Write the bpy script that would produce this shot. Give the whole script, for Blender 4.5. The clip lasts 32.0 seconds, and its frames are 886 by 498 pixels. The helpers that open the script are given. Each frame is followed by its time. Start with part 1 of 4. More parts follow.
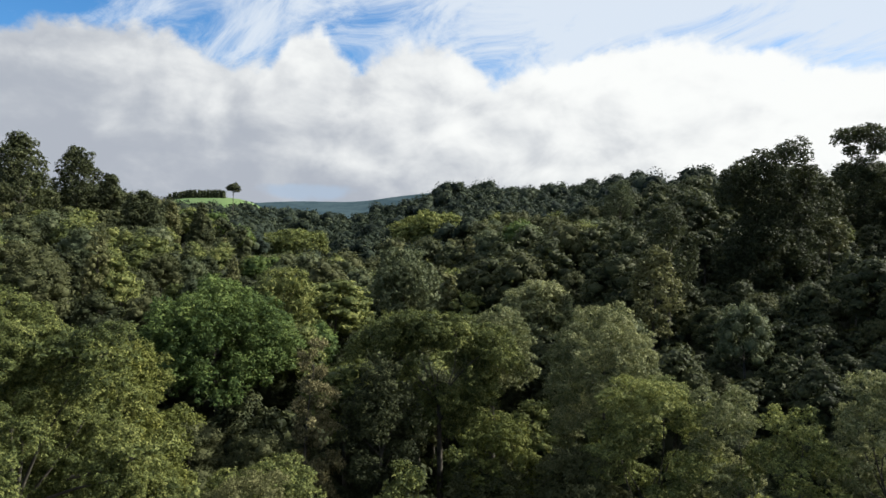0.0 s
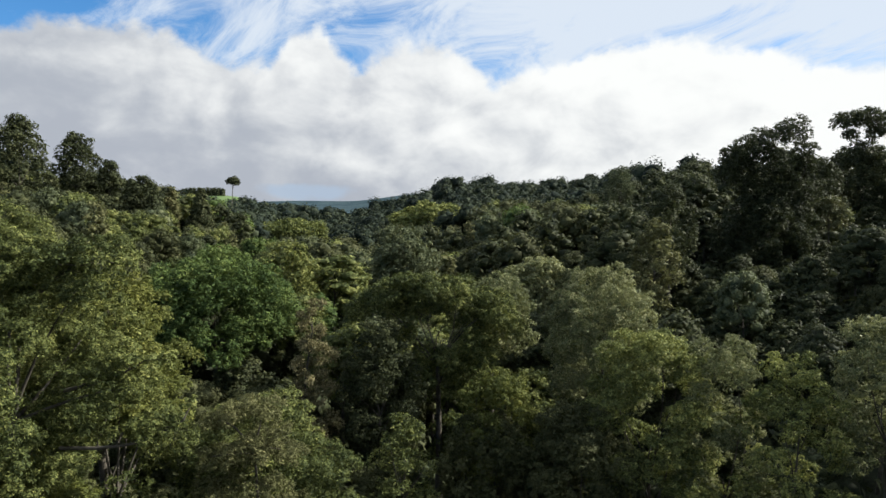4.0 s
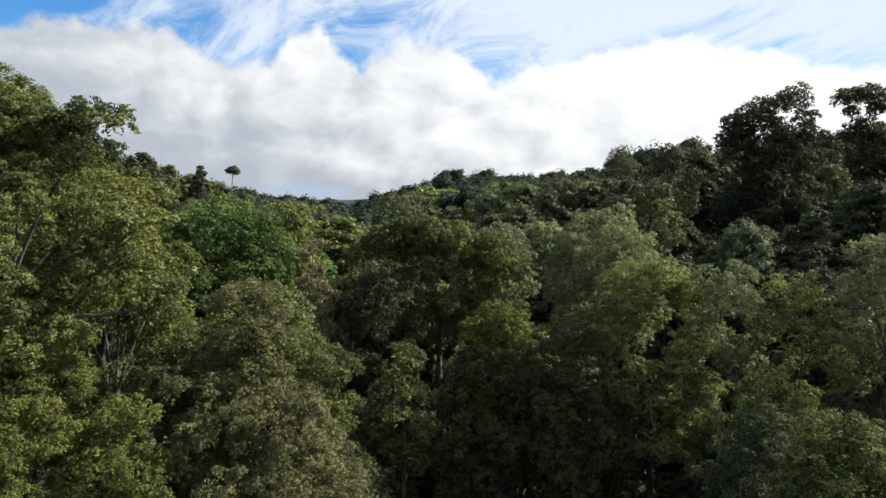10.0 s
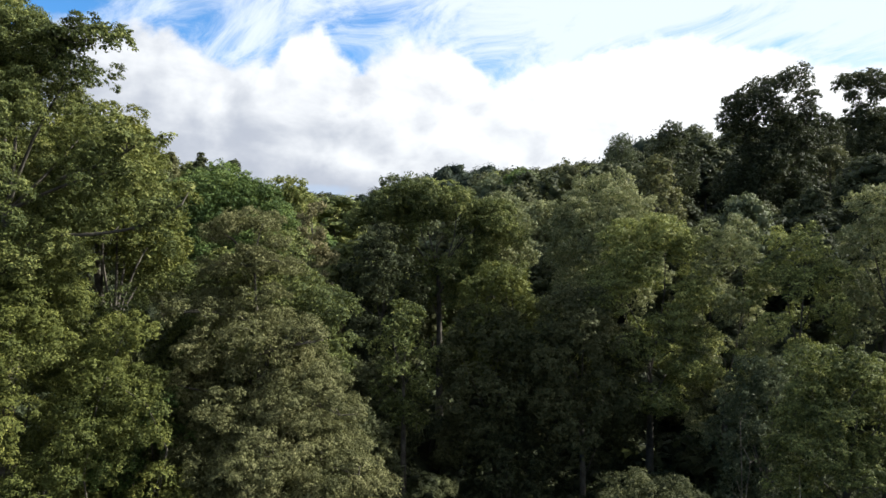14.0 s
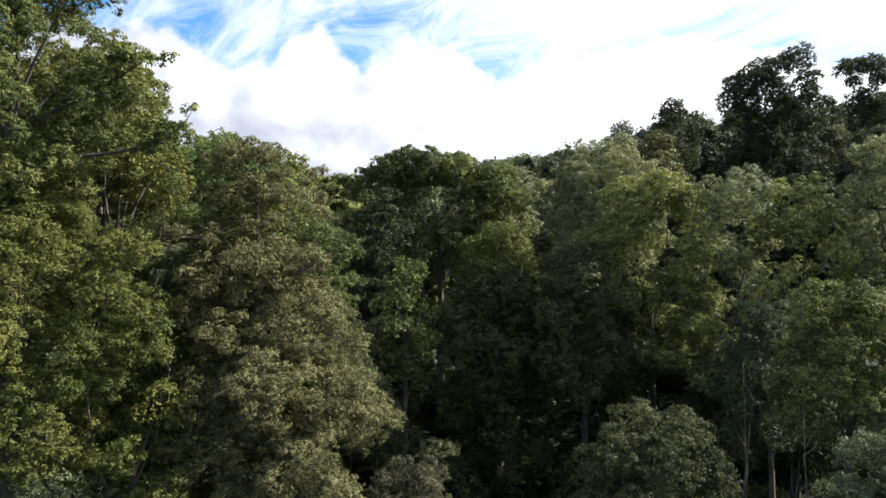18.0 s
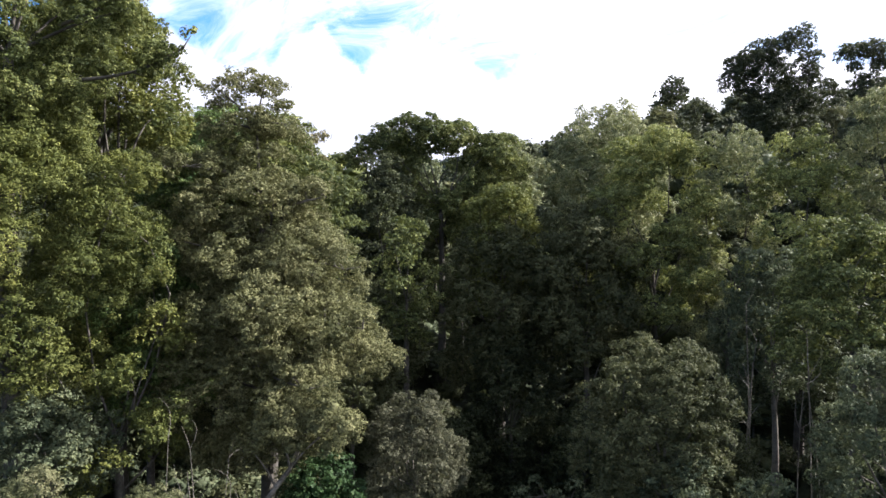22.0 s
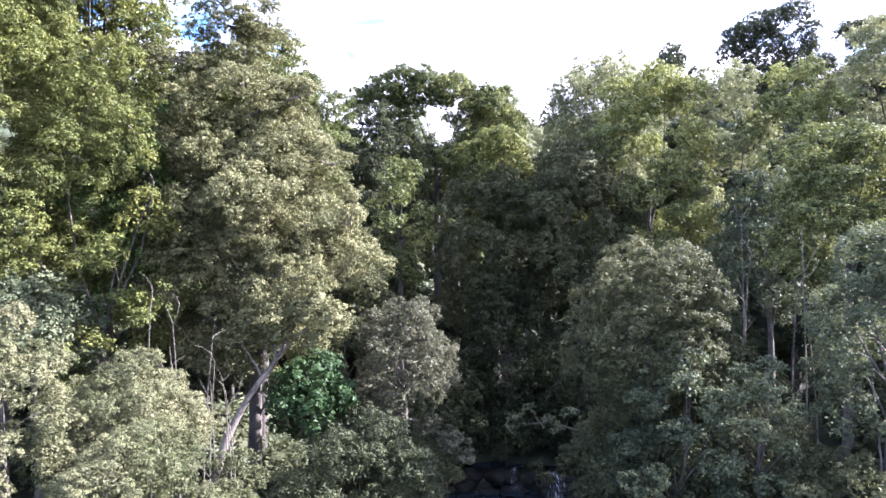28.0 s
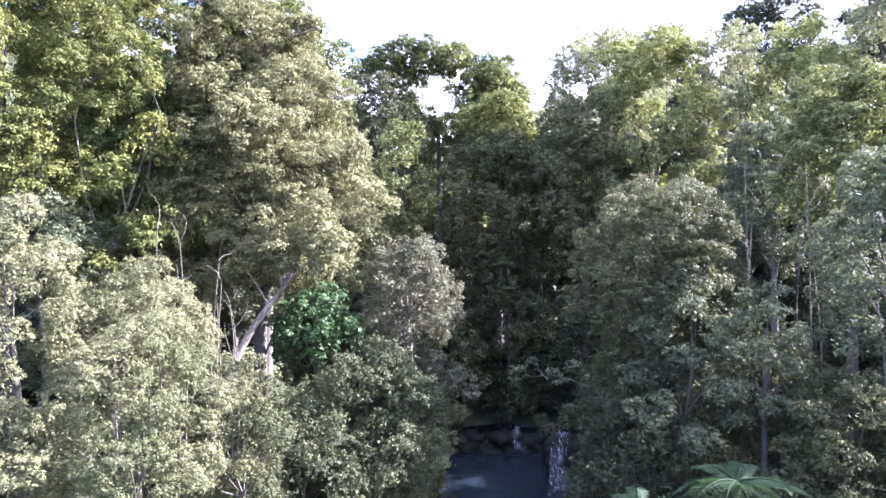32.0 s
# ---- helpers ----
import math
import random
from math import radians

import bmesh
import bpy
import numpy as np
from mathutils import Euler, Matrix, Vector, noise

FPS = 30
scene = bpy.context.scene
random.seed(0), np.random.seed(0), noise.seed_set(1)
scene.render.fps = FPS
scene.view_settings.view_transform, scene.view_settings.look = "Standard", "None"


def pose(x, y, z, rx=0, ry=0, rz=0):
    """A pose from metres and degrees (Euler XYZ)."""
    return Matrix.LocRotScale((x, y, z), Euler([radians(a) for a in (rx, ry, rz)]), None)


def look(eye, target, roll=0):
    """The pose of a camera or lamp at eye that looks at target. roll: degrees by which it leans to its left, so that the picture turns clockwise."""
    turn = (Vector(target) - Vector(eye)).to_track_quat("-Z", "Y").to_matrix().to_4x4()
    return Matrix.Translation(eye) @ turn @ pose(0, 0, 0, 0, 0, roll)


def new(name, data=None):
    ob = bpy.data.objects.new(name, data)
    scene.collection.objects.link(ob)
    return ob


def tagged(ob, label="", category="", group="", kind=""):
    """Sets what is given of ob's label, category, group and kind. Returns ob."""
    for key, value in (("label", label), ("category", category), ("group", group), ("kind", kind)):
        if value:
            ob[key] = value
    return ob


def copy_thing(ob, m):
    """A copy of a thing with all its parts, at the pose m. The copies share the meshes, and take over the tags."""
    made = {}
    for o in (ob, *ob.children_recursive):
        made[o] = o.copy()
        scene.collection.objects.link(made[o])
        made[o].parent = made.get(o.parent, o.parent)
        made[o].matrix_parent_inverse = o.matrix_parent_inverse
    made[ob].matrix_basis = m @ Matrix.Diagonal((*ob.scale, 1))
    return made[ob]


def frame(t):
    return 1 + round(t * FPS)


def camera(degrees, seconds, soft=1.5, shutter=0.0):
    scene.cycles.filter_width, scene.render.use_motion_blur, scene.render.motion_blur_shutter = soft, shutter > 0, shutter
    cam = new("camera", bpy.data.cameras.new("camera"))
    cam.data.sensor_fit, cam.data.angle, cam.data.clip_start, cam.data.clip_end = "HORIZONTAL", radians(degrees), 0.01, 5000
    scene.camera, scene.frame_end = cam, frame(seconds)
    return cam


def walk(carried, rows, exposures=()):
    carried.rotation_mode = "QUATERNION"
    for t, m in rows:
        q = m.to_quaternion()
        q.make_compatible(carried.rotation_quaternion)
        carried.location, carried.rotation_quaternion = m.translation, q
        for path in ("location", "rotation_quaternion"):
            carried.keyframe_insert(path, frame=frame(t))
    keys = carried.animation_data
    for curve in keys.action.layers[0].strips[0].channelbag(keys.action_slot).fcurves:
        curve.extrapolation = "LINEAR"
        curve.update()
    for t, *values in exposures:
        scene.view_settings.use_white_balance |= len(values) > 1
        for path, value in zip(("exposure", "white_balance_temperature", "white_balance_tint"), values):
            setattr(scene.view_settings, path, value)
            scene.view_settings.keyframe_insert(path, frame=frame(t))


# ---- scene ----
cam = camera(68.2, 32.0)
METRES, EYE, TILT, LEAN, TURN = 25.0, 40.0, -2.0, 0.0, 0.0
ROWS = [
    (0.0, 0.0, 0.0, 0.0, 0.0, 0.0, -0.0),
    (0.5, -0.0002, 0.0007, -0.0175, 0.0, 0.0, 0.02),
    (1.0, -0.0003, -0.0002, -0.0354, 0.01, 0.0, 0.04),
    (1.5, -0.0005, 0.0003, -0.0531, 0.01, 0.0, 0.04),
    (2.0, -0.001, 0.0006, -0.0699, -0.01, 0.0, 0.04),
    (2.5, 0.0001, 0.0011, -0.0874, -0.01, 0.0, 0.03),
    (3.0, 0.0013, 0.0017, -0.1048, -0.02, 0.0, 0.04),
    (3.5, 0.0024, 0.0021, -0.1219, -0.02, 0.0, 0.03),
    (5.5, 0.001, 0.006, -0.1936, -0.09, 0.0, 0.05),
    (6.0, -0.0011, 0.0023, -0.2118, -0.09, 0.0, 0.05),
    (6.5, -0.0021, -0.0016, -0.23, -0.08, 0.0, 0.04),
    (7.0, -0.0008, -0.0024, -0.2467, -0.09, 0.0, 0.02),
    (7.5, 0.0021, -0.0023, -0.2644, -0.11, 0.0, 0.01),
    (8.0, 0.0039, 0.0018, -0.2806, -0.13, 0.0, 0.01),
    (8.5, 0.0042, 0.0056, -0.2971, -0.13, 0.0, -0.0),
    (9.0, 0.0023, 0.0083, -0.3139, -0.11, 0.0, -0.01),
    (9.5, -0.0001, 0.0114, -0.3302, -0.09, 0.0, -0.03),
    (10.0, -0.0021, 0.011, -0.3466, -0.07, 0.0, -0.04),
    (10.5, -0.004, 0.009, -0.3631, -0.06, 0.0, -0.04),
    (11.0, -0.0039, 0.0077, -0.3792, -0.05, 0.0, -0.05),
    (11.5, -0.0015, 0.0058, -0.3953, -0.03, 0.0, -0.05),
    (12.0, 0.0019, 0.007, -0.4111, -0.04, 0.0, -0.05),
    (12.5, 0.0033, 0.0073, -0.4272, -0.05, 0.0, -0.05),
    (13.0, 0.0026, 0.0092, -0.4423, -0.03, 0.0, -0.03),
    (13.5, 0.0028, 0.0122, -0.4572, -0.01, 0.0, -0.05),
    (14.0, 0.0014, 0.0145, -0.4723, 0.0, 0.0, -0.04),
    (14.5, -0.0007, 0.0159, -0.4875, 0.03, 0.0, -0.05),
    (16.5, -0.0078, 0.0142, -0.5492, 0.02, 0.0, -0.05),
    (17.0, -0.0053, 0.0133, -0.5648, 0.04, 0.0, -0.03),
    (17.5, -0.003, 0.0142, -0.5796, 0.06, 0.0, -0.02),
    (18.0, -0.0017, 0.0163, -0.5953, 0.06, 0.0, 0.02),
    (18.5, -0.001, 0.0181, -0.6101, 0.07, 0.0, 0.02),
    (19.0, -0.0014, 0.02, -0.6248, 0.08, 0.0, 0.04),
    (19.5, -0.0022, 0.0219, -0.6397, 0.08, 0.0, 0.06),
    (20.0, -0.0024, 0.0229, -0.654, 0.1, 0.0, 0.07),
    (20.5, -0.0028, 0.0232, -0.6689, 0.11, 0.0, 0.09),
    (21.0, -0.0026, 0.0225, -0.6833, 0.11, 0.0, 0.1),
    (21.5, -0.003, 0.022, -0.6984, 0.11, 0.0, 0.13),
    (22.0, -0.0028, 0.0218, -0.713, 0.13, 0.0, 0.15),
    (22.5, -0.0024, 0.0227, -0.7279, 0.14, 0.0, 0.17),
    (23.0, -0.0019, 0.0251, -0.7421, 0.16, 0.0, 0.16),
    (23.5, -0.0014, 0.0285, -0.7565, 0.18, 0.0, 0.18),
    (24.0, -0.0, 0.0305, -0.7706, 0.2, 0.0, 0.2),
    (24.5, 0.0018, 0.0322, -0.7845, 0.21, 0.0, 0.21),
    (25.0, 0.0043, 0.0349, -0.7983, 0.21, 0.0, 0.24),
    (25.5, 0.0063, 0.0364, -0.8124, 0.22, 0.0, 0.27),
    (27.5, 0.0123, 0.0359, -0.8684, 0.19, 0.0, 0.4),
    (28.0, 0.0154, 0.0367, -0.8829, 0.19, 0.0, 0.42),
    (28.5, 0.0161, 0.0374, -0.8972, 0.16, 0.0, 0.43),
    (29.0, 0.014, 0.0373, -0.911, 0.16, 0.0, 0.44),
    (29.5, 0.012, 0.039, -0.9251, 0.17, 0.0, 0.44),
    (30.0, 0.0106, 0.04, -0.9382, 0.18, 0.0, 0.44),
    (30.5, 0.0109, 0.0398, -0.9514, 0.17, 0.0, 0.43),
    (31.0, 0.0096, 0.0383, -0.9641, 0.16, 0.0, 0.42),
    (31.5, 0.0075, 0.0362, -0.9769, 0.17, 0.0, 0.41),
    (32.0, 0.006, 0.0345, -0.9898, 0.18, 0.0, 0.41),
]
EXPOSURES = [(0.0, 0.92, 6500, 7), (9.0, 1.04, 6500, 7), (14.0, 1.25, 6400, 8), (19.0, 1.54, 6250, 12), (23.0, 2.06, 5950, 20), (28.0, 3.3, 5500, 33), (32.0, 3.85, 5420, 37)]
walk(cam, [(t, pose(0, 0, EYE, TILT, LEAN, TURN) @ pose(METRES * x, METRES * y, METRES * z, 90 + pitch, roll, yaw)) for t, x, y, z, yaw, pitch, roll in ROWS], EXPOSURES)

# ---- light ----
SUN_AZ, SUN_EL = radians(78), radians(36)      # to the right of straight ahead, above the horizon
sun_way = Vector((math.sin(SUN_AZ) * math.cos(SUN_EL), math.cos(SUN_AZ) * math.cos(SUN_EL), math.sin(SUN_EL)))
sun_data = bpy.data.lights.new("sun", "SUN")
sun_data.energy, sun_data.angle, sun_data.color = 5.0, radians(0.8), (1.0, 0.95, 0.86)
sun = new("sun", sun_data)
sun.matrix_world = look(sun_way * 400, (0, 0, 0))

CLOUD_TOPS = [(-0.60, 0.255), (-0.44, 0.265), (-0.40, 0.258), (-0.36, 0.252), (-0.325, 0.232), (-0.28, 0.236), (-0.235, 0.258), (-0.205, 0.282),
              (-0.175, 0.290), (-0.150, 0.262), (-0.128, 0.236), (-0.105, 0.250), (-0.08, 0.268), (-0.02, 0.270), (0.03, 0.255), (0.06, 0.226),
              (0.082, 0.205), (0.105, 0.218), (0.13, 0.240), (0.165, 0.236), (0.20, 0.246), (0.27, 0.262), (0.40, 0.256), (0.46, 0.225),
              (0.51, 0.205), (0.60, 0.214)]


def make_world():
    world = bpy.data.worlds.new("sky")
    scene.world = world
    world.use_nodes = True
    nt = world.node_tree
    nt.nodes.clear()
    L = nt.links.new

    def node(kind):
        return nt.nodes.new(kind)

    def math_(op, a, b=None, c=None):
        n = node("ShaderNodeMath")
        n.operation = op
        for i, v in enumerate((a, b, c)):
            if v is None:
                continue
            if isinstance(v, (int, float)):
                n.inputs[i].default_value = v
            else:
                L(v, n.inputs[i])
        return n.outputs[0]

    def ease(v, lo, hi):
        n = node("ShaderNodeMapRange")
        n.interpolation_type = "SMOOTHSTEP"
        L(v, n.inputs["Value"])
        n.inputs["From Min"].default_value, n.inputs["From Max"].default_value = lo, hi
        return n.outputs["Result"]

    def fbm(vec, scale, detail, rough, dist=0.0):
        n = node("ShaderNodeTexNoise")
        n.inputs["Scale"].default_value, n.inputs["Detail"].default_value = scale, detail
        n.inputs["Roughness"].default_value, n.inputs["Distortion"].default_value = rough, dist
        L(vec, n.inputs["Vector"])
        return n.outputs["Fac"]

    def blend(fac, a, b):
        n = node("ShaderNodeMix")
        n.data_type = "RGBA"
        L(fac, n.inputs[0])
        for sock, v in ((n.inputs[6], a), (n.inputs[7], b)):
            if isinstance(v, tuple):
                sock.default_value = (*v, 1)
            else:
                L(v, sock)
        return n.outputs[2]

    def vec(x, y, z=0.0):
        n = node("ShaderNodeCombineXYZ")
        for i, v in enumerate((x, y, z)):
            if isinstance(v, (int, float)):
                n.inputs[i].default_value = v
            else:
                L(v, n.inputs[i])
        return n.outputs[0]

    co = node("ShaderNodeTexCoord").outputs["Generated"]
    sep = node("ShaderNodeSeparateXYZ")
    L(co, sep.inputs[0])
    az = math_("ARCTAN2", sep.outputs[0], sep.outputs[1])
    el = math_("ARCSINE", sep.outputs[2])

    sky = node("ShaderNodeTexSky")
    sky.sky_type, sky.sun_disc = "NISHITA", False
    sky.sun_elevation, sky.sun_rotation = SUN_EL, SUN_AZ
    sky.air_density, sky.dust_density, sky.ozone_density = 1.0, 0.0, 6.0
    dim = node("ShaderNodeVectorMath")
    dim.operation = "SCALE"
    rich = node("ShaderNodeHueSaturation")
    rich.inputs["Saturation"].default_value = 1.18
    L(sky.outputs[0], rich.inputs["Color"])
    L(rich.outputs[0], dim.inputs[0])
    dim.inputs["Scale"].default_value = 0.084

    # high streaks, thicker towards the sun
    u = math_("ADD", math_("MULTIPLY", az, 0.90), math_("MULTIPLY", el, 0.45))
    v = math_("SUBTRACT", math_("MULTIPLY", el, 0.90), math_("MULTIPLY", az, 0.30))
    streak = fbm(vec(math_("MULTIPLY", u, 5.0), math_("MULTIPLY", v, 13.0), 3.7), 1.0, 8, 0.66, 0.9)
    veil = fbm(vec(math_("MULTIPLY", az, 2.2), math_("MULTIPLY", el, 3.0), 9.1), 1.3, 3, 0.5)
    streak = math_("ADD", streak, math_("MULTIPLY", math_("SUBTRACT", el, 0.29), 1.6))
    cover = math_("ADD", math_("ADD", streak, math_("MULTIPLY", az, 0.30)), math_("MULTIPLY", math_("SUBTRACT", veil, 0.5), 0.5))
    thin = math_("MULTIPLY", ease(cover, 0.27, 0.62), 0.93)

    # heaped cloud standing on the horizon
    ramp = node("ShaderNodeValToRGB")
    ramp.color_ramp.interpolation = "B_SPLINE"
    els = ramp.color_ramp.elements
    while len(els) < len(CLOUD_TOPS):
        els.new(0.5)
    for e, (a, h) in zip(els, CLOUD_TOPS):
        e.position, e.color = (a + 0.62) / 1.24, (h, h, h, 1)
    L(math_("DIVIDE", math_("ADD", az, 0.62), 1.24), ramp.inputs[0])
    puffs = fbm(vec(math_("MULTIPLY", az, 15.0), math_("MULTIPLY", el, 17.0), 1.3), 1.0, 9, 0.56, 0.0)
    edge = math_("SUBTRACT", math_("ADD", ramp.outputs[0], math_("MULTIPLY", math_("SUBTRACT", puffs, 0.5), 0.095)), el)
    heap = ease(edge, -0.008, 0.016)
    # billows: brighter on the side turned to the sun
    near = fbm(vec(math_("MULTIPLY", az, 9.0), math_("MULTIPLY", el, 13.0), 5.5), 1.0, 7, 0.52, 0.25)
    past = fbm(vec(math_("ADD", math_("MULTIPLY", az, 9.0), 0.30), math_("ADD", math_("MULTIPLY", el, 13.0), 0.34), 5.5), 1.0, 7, 0.52, 0.25)
    relief = math_("MULTIPLY", math_("SUBTRACT", near, past), 1.5)
    belly = fbm(vec(math_("MULTIPLY", az, 4.5), math_("MULTIPLY", el, 10.0), 2.5), 1.0, 5, 0.5, 0.0)
    rise = math_("ADD", math_("MULTIPLY", el, 2.3), math_("MULTIPLY", math_("SUBTRACT", belly, 0.5), 1.0))
    bright = ease(math_("ADD", math_("ADD", rise, math_("MULTIPLY", az, 1.05)), relief), -0.40, 0.86)
    rim = math_("MULTIPLY", math_("SUBTRACT", 1.0, ease(edge, 0.0, 0.05)), math_("ADD", 0.62, math_("MULTIPLY", az, 0.7)))
    bright = math_("MAXIMUM", bright, rim)
    cloud = blend(bright, (0.235, 0.250, 0.288), (0.52, 0.52, 0.522))
    # one low gap with clear sky over the far range
    gx = math_("DIVIDE", math_("ADD", az, 0.19), 0.075)
    gy = math_("DIVIDE", math_("SUBTRACT", el, 0.052), 0.014)
    gap = math_("ADD", math_("ADD", math_("MULTIPLY", gx, gx), math_("MULTIPLY", gy, gy)), math_("MULTIPLY", math_("SUBTRACT", puffs, 0.5), 4.0))
    open_ = math_("MULTIPLY", math_("SUBTRACT", 1.0, ease(gap, 0.2, 1.3)), 0.65)
    cloud = blend(open_, cloud, (0.23, 0.29, 0.38))

    colour = blend(thin, dim.outputs[0], (0.405, 0.437, 0.490))
    colour = blend(heap, colour, cloud)
    bg = node("ShaderNodeBackground")
    L(colour, bg.inputs[0])
    out = node("ShaderNodeOutputWorld")
    L(bg.outputs[0], out.inputs[0])


make_world()

# ---- materials ----


class Nodes:
    """A short way to write node materials."""

    def __init__(self, name):
        self.mat = bpy.data.materials.new(name)
        self.mat.use_nodes = True
        self.nt = self.mat.node_tree
        self.nt.nodes.clear()
        self.out = self.nt.nodes.new("ShaderNodeOutputMaterial")

    def add(self, kind, **kw):
        n = self.nt.nodes.new(kind)
        for k, v in kw.items():
            n.inputs[k.replace("_", " ")].default_value = v
        return n

    def link(self, a, b):
        self.nt.links.new(a, b)

    def noise(self, vec, scale, detail=4, rough=0.55):
        n = self.add("ShaderNodeTexNoise", Scale=scale, Detail=detail, Roughness=rough)
        self.link(vec, n.inputs["Vector"])
        return n.outputs["Fac"]

    def math(self, op, a, b):
        n = self.nt.nodes.new("ShaderNodeMath")
        n.operation = op
        for i, v in enumerate((a, b)):
            if isinstance(v, (int, float)):
                n.inputs[i].default_value = v
            else:
                self.link(v, n.inputs[i])
        return n.outputs[0]

    def mix(self, fac, a, b):
        n = self.nt.nodes.new("ShaderNodeMix")
        n.data_type = "RGBA"
        if isinstance(fac, (int, float)):
            n.inputs[0].default_value = fac
        else:
            self.link(fac, n.inputs[0])
        for s, v in ((n.inputs[6], a), (n.inputs[7], b)):
            if isinstance(v, tuple):
                s.default_value = (*v, 1)
            else:
                self.link(v, s)
        return n.outputs[2]

    def ease(self, v, lo, hi):
        n = self.nt.nodes.new("ShaderNodeMapRange")
        n.interpolation_type = "SMOOTHSTEP"
        self.link(v, n.inputs["Value"])
        n.inputs["From Min"].default_value, n.inputs["From Max"].default_value = lo, hi
        return n.outputs["Result"]

    def coords(self, which="Object"):
        return self.nt.nodes.new("ShaderNodeTexCoord").outputs[which]

    def position(self):
        return self.nt.nodes.new("ShaderNodeNewGeometry").outputs["Position"]


def leaf_material(name, deep, mid, light, shine=0.24, rough=0.6, patch=0.9, grain=8.0, cool=1.2, vary=0.75):
    """Foliage: three greens mixed by patch, by leaf and by tree, part of the light shining through."""
    m = Nodes(name)
    deep, mid, light = ((c[0] * (1.15 - cool / 6), c[1], c[2] * cool) for c in (deep, mid, light))
    pos = m.position()
    island = m.nt.nodes.new("ShaderNodeNewGeometry").outputs["Random Per Island"]
    tree = m.nt.nodes.new("ShaderNodeObjectInfo").outputs["Random"]
    big = m.noise(pos, 0.16, 2)
    small = m.noise(pos, patch, 3)
    f = m.math("ADD", m.math("MULTIPLY", small, 1.0), m.math("ADD", m.math("MULTIPLY", island, vary), 0.275 - vary / 2))
    f = m.math("ADD", f, m.math("MULTIPLY", m.math("SUBTRACT", tree, 0.5), 0.35))
    f = m.math("ADD", f, m.math("MULTIPLY", m.math("SUBTRACT", big, 0.5), 0.7))
    c = m.mix(m.ease(f, 0.35, 0.85), deep, mid)
    c = m.mix(m.ease(f, 0.80, 1.30), c, light)
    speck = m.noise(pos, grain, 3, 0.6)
    # shade between small leaves painted as dark specks in the bump's hollows
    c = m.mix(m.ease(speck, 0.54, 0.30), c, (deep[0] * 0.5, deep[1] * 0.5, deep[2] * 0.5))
    p = m.add("ShaderNodeBsdfPrincipled", Roughness=rough)
    p.inputs["Specular IOR Level"].default_value = 0.09
    m.link(c, p.inputs["Base Color"])
    bump = m.add("ShaderNodeBump", Strength=0.5, Distance=0.6 / grain)
    m.link(speck, bump.inputs["Height"])
    m.link(bump.outputs[0], p.inputs["Normal"])
    t = m.add("ShaderNodeBsdfTranslucent")
    m.link(m.mix(0.3, c, (light[0] * 1.1, light[1] * 1.2, light[2] * 0.8)), t.inputs["Color"])
    s = m.add("ShaderNodeMixShader", Fac=shine)
    m.link(p.outputs[0], s.inputs[1])
    m.link(t.outputs[0], s.inputs[2])
    m.link(s.outputs[0], m.out.inputs[0])
    return m.mat


def plain_material(name, a, b, scale, rough, bump=0.4, fine=9.0, spec=0.3):
    m = Nodes(name)
    pos = m.coords()
    f = m.math("ADD", m.math("MULTIPLY", m.noise(pos, scale), 0.6), m.math("MULTIPLY", m.noise(pos, scale * fine, 6), 0.4))
    p = m.add("ShaderNodeBsdfPrincipled", Roughness=rough)
    p.inputs["Specular IOR Level"].default_value = spec
    m.link(m.mix(m.ease(f, 0.35, 0.65), a, b), p.inputs["Base Color"])
    bp = m.add("ShaderNodeBump", Strength=bump, Distance=0.05)
    m.link(m.noise(pos, scale * fine, 6), bp.inputs["Height"])
    m.link(bp.outputs[0], p.inputs["Normal"])
    m.link(p.outputs[0], m.out.inputs[0])
    return m.mat


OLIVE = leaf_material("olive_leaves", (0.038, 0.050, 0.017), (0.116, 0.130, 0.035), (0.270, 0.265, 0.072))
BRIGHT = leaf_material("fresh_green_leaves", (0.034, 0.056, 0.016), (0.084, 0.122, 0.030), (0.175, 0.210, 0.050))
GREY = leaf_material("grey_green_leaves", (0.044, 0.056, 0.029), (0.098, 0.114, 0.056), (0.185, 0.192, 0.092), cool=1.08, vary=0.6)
# podocarp green, also painted on growth that stands in shade
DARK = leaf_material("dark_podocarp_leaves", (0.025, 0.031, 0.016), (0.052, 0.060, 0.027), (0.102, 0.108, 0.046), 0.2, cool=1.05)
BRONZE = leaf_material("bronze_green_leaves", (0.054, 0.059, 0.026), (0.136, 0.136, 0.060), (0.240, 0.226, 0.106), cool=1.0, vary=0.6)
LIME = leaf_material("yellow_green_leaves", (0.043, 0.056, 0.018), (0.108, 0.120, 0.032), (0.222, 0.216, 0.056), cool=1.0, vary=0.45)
# muted green, also the shade tone of gully and right-bank growth
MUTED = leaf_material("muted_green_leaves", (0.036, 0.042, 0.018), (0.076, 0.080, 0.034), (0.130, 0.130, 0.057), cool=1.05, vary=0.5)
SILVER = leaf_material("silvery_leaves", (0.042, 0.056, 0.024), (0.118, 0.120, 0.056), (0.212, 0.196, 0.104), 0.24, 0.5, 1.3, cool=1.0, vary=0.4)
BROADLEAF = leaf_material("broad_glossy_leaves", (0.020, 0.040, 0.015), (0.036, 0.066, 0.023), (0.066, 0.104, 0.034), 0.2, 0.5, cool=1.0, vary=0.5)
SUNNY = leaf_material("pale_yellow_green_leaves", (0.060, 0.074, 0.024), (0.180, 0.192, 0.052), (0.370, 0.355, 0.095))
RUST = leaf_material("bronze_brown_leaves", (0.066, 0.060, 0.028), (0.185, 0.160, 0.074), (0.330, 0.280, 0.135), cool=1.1)
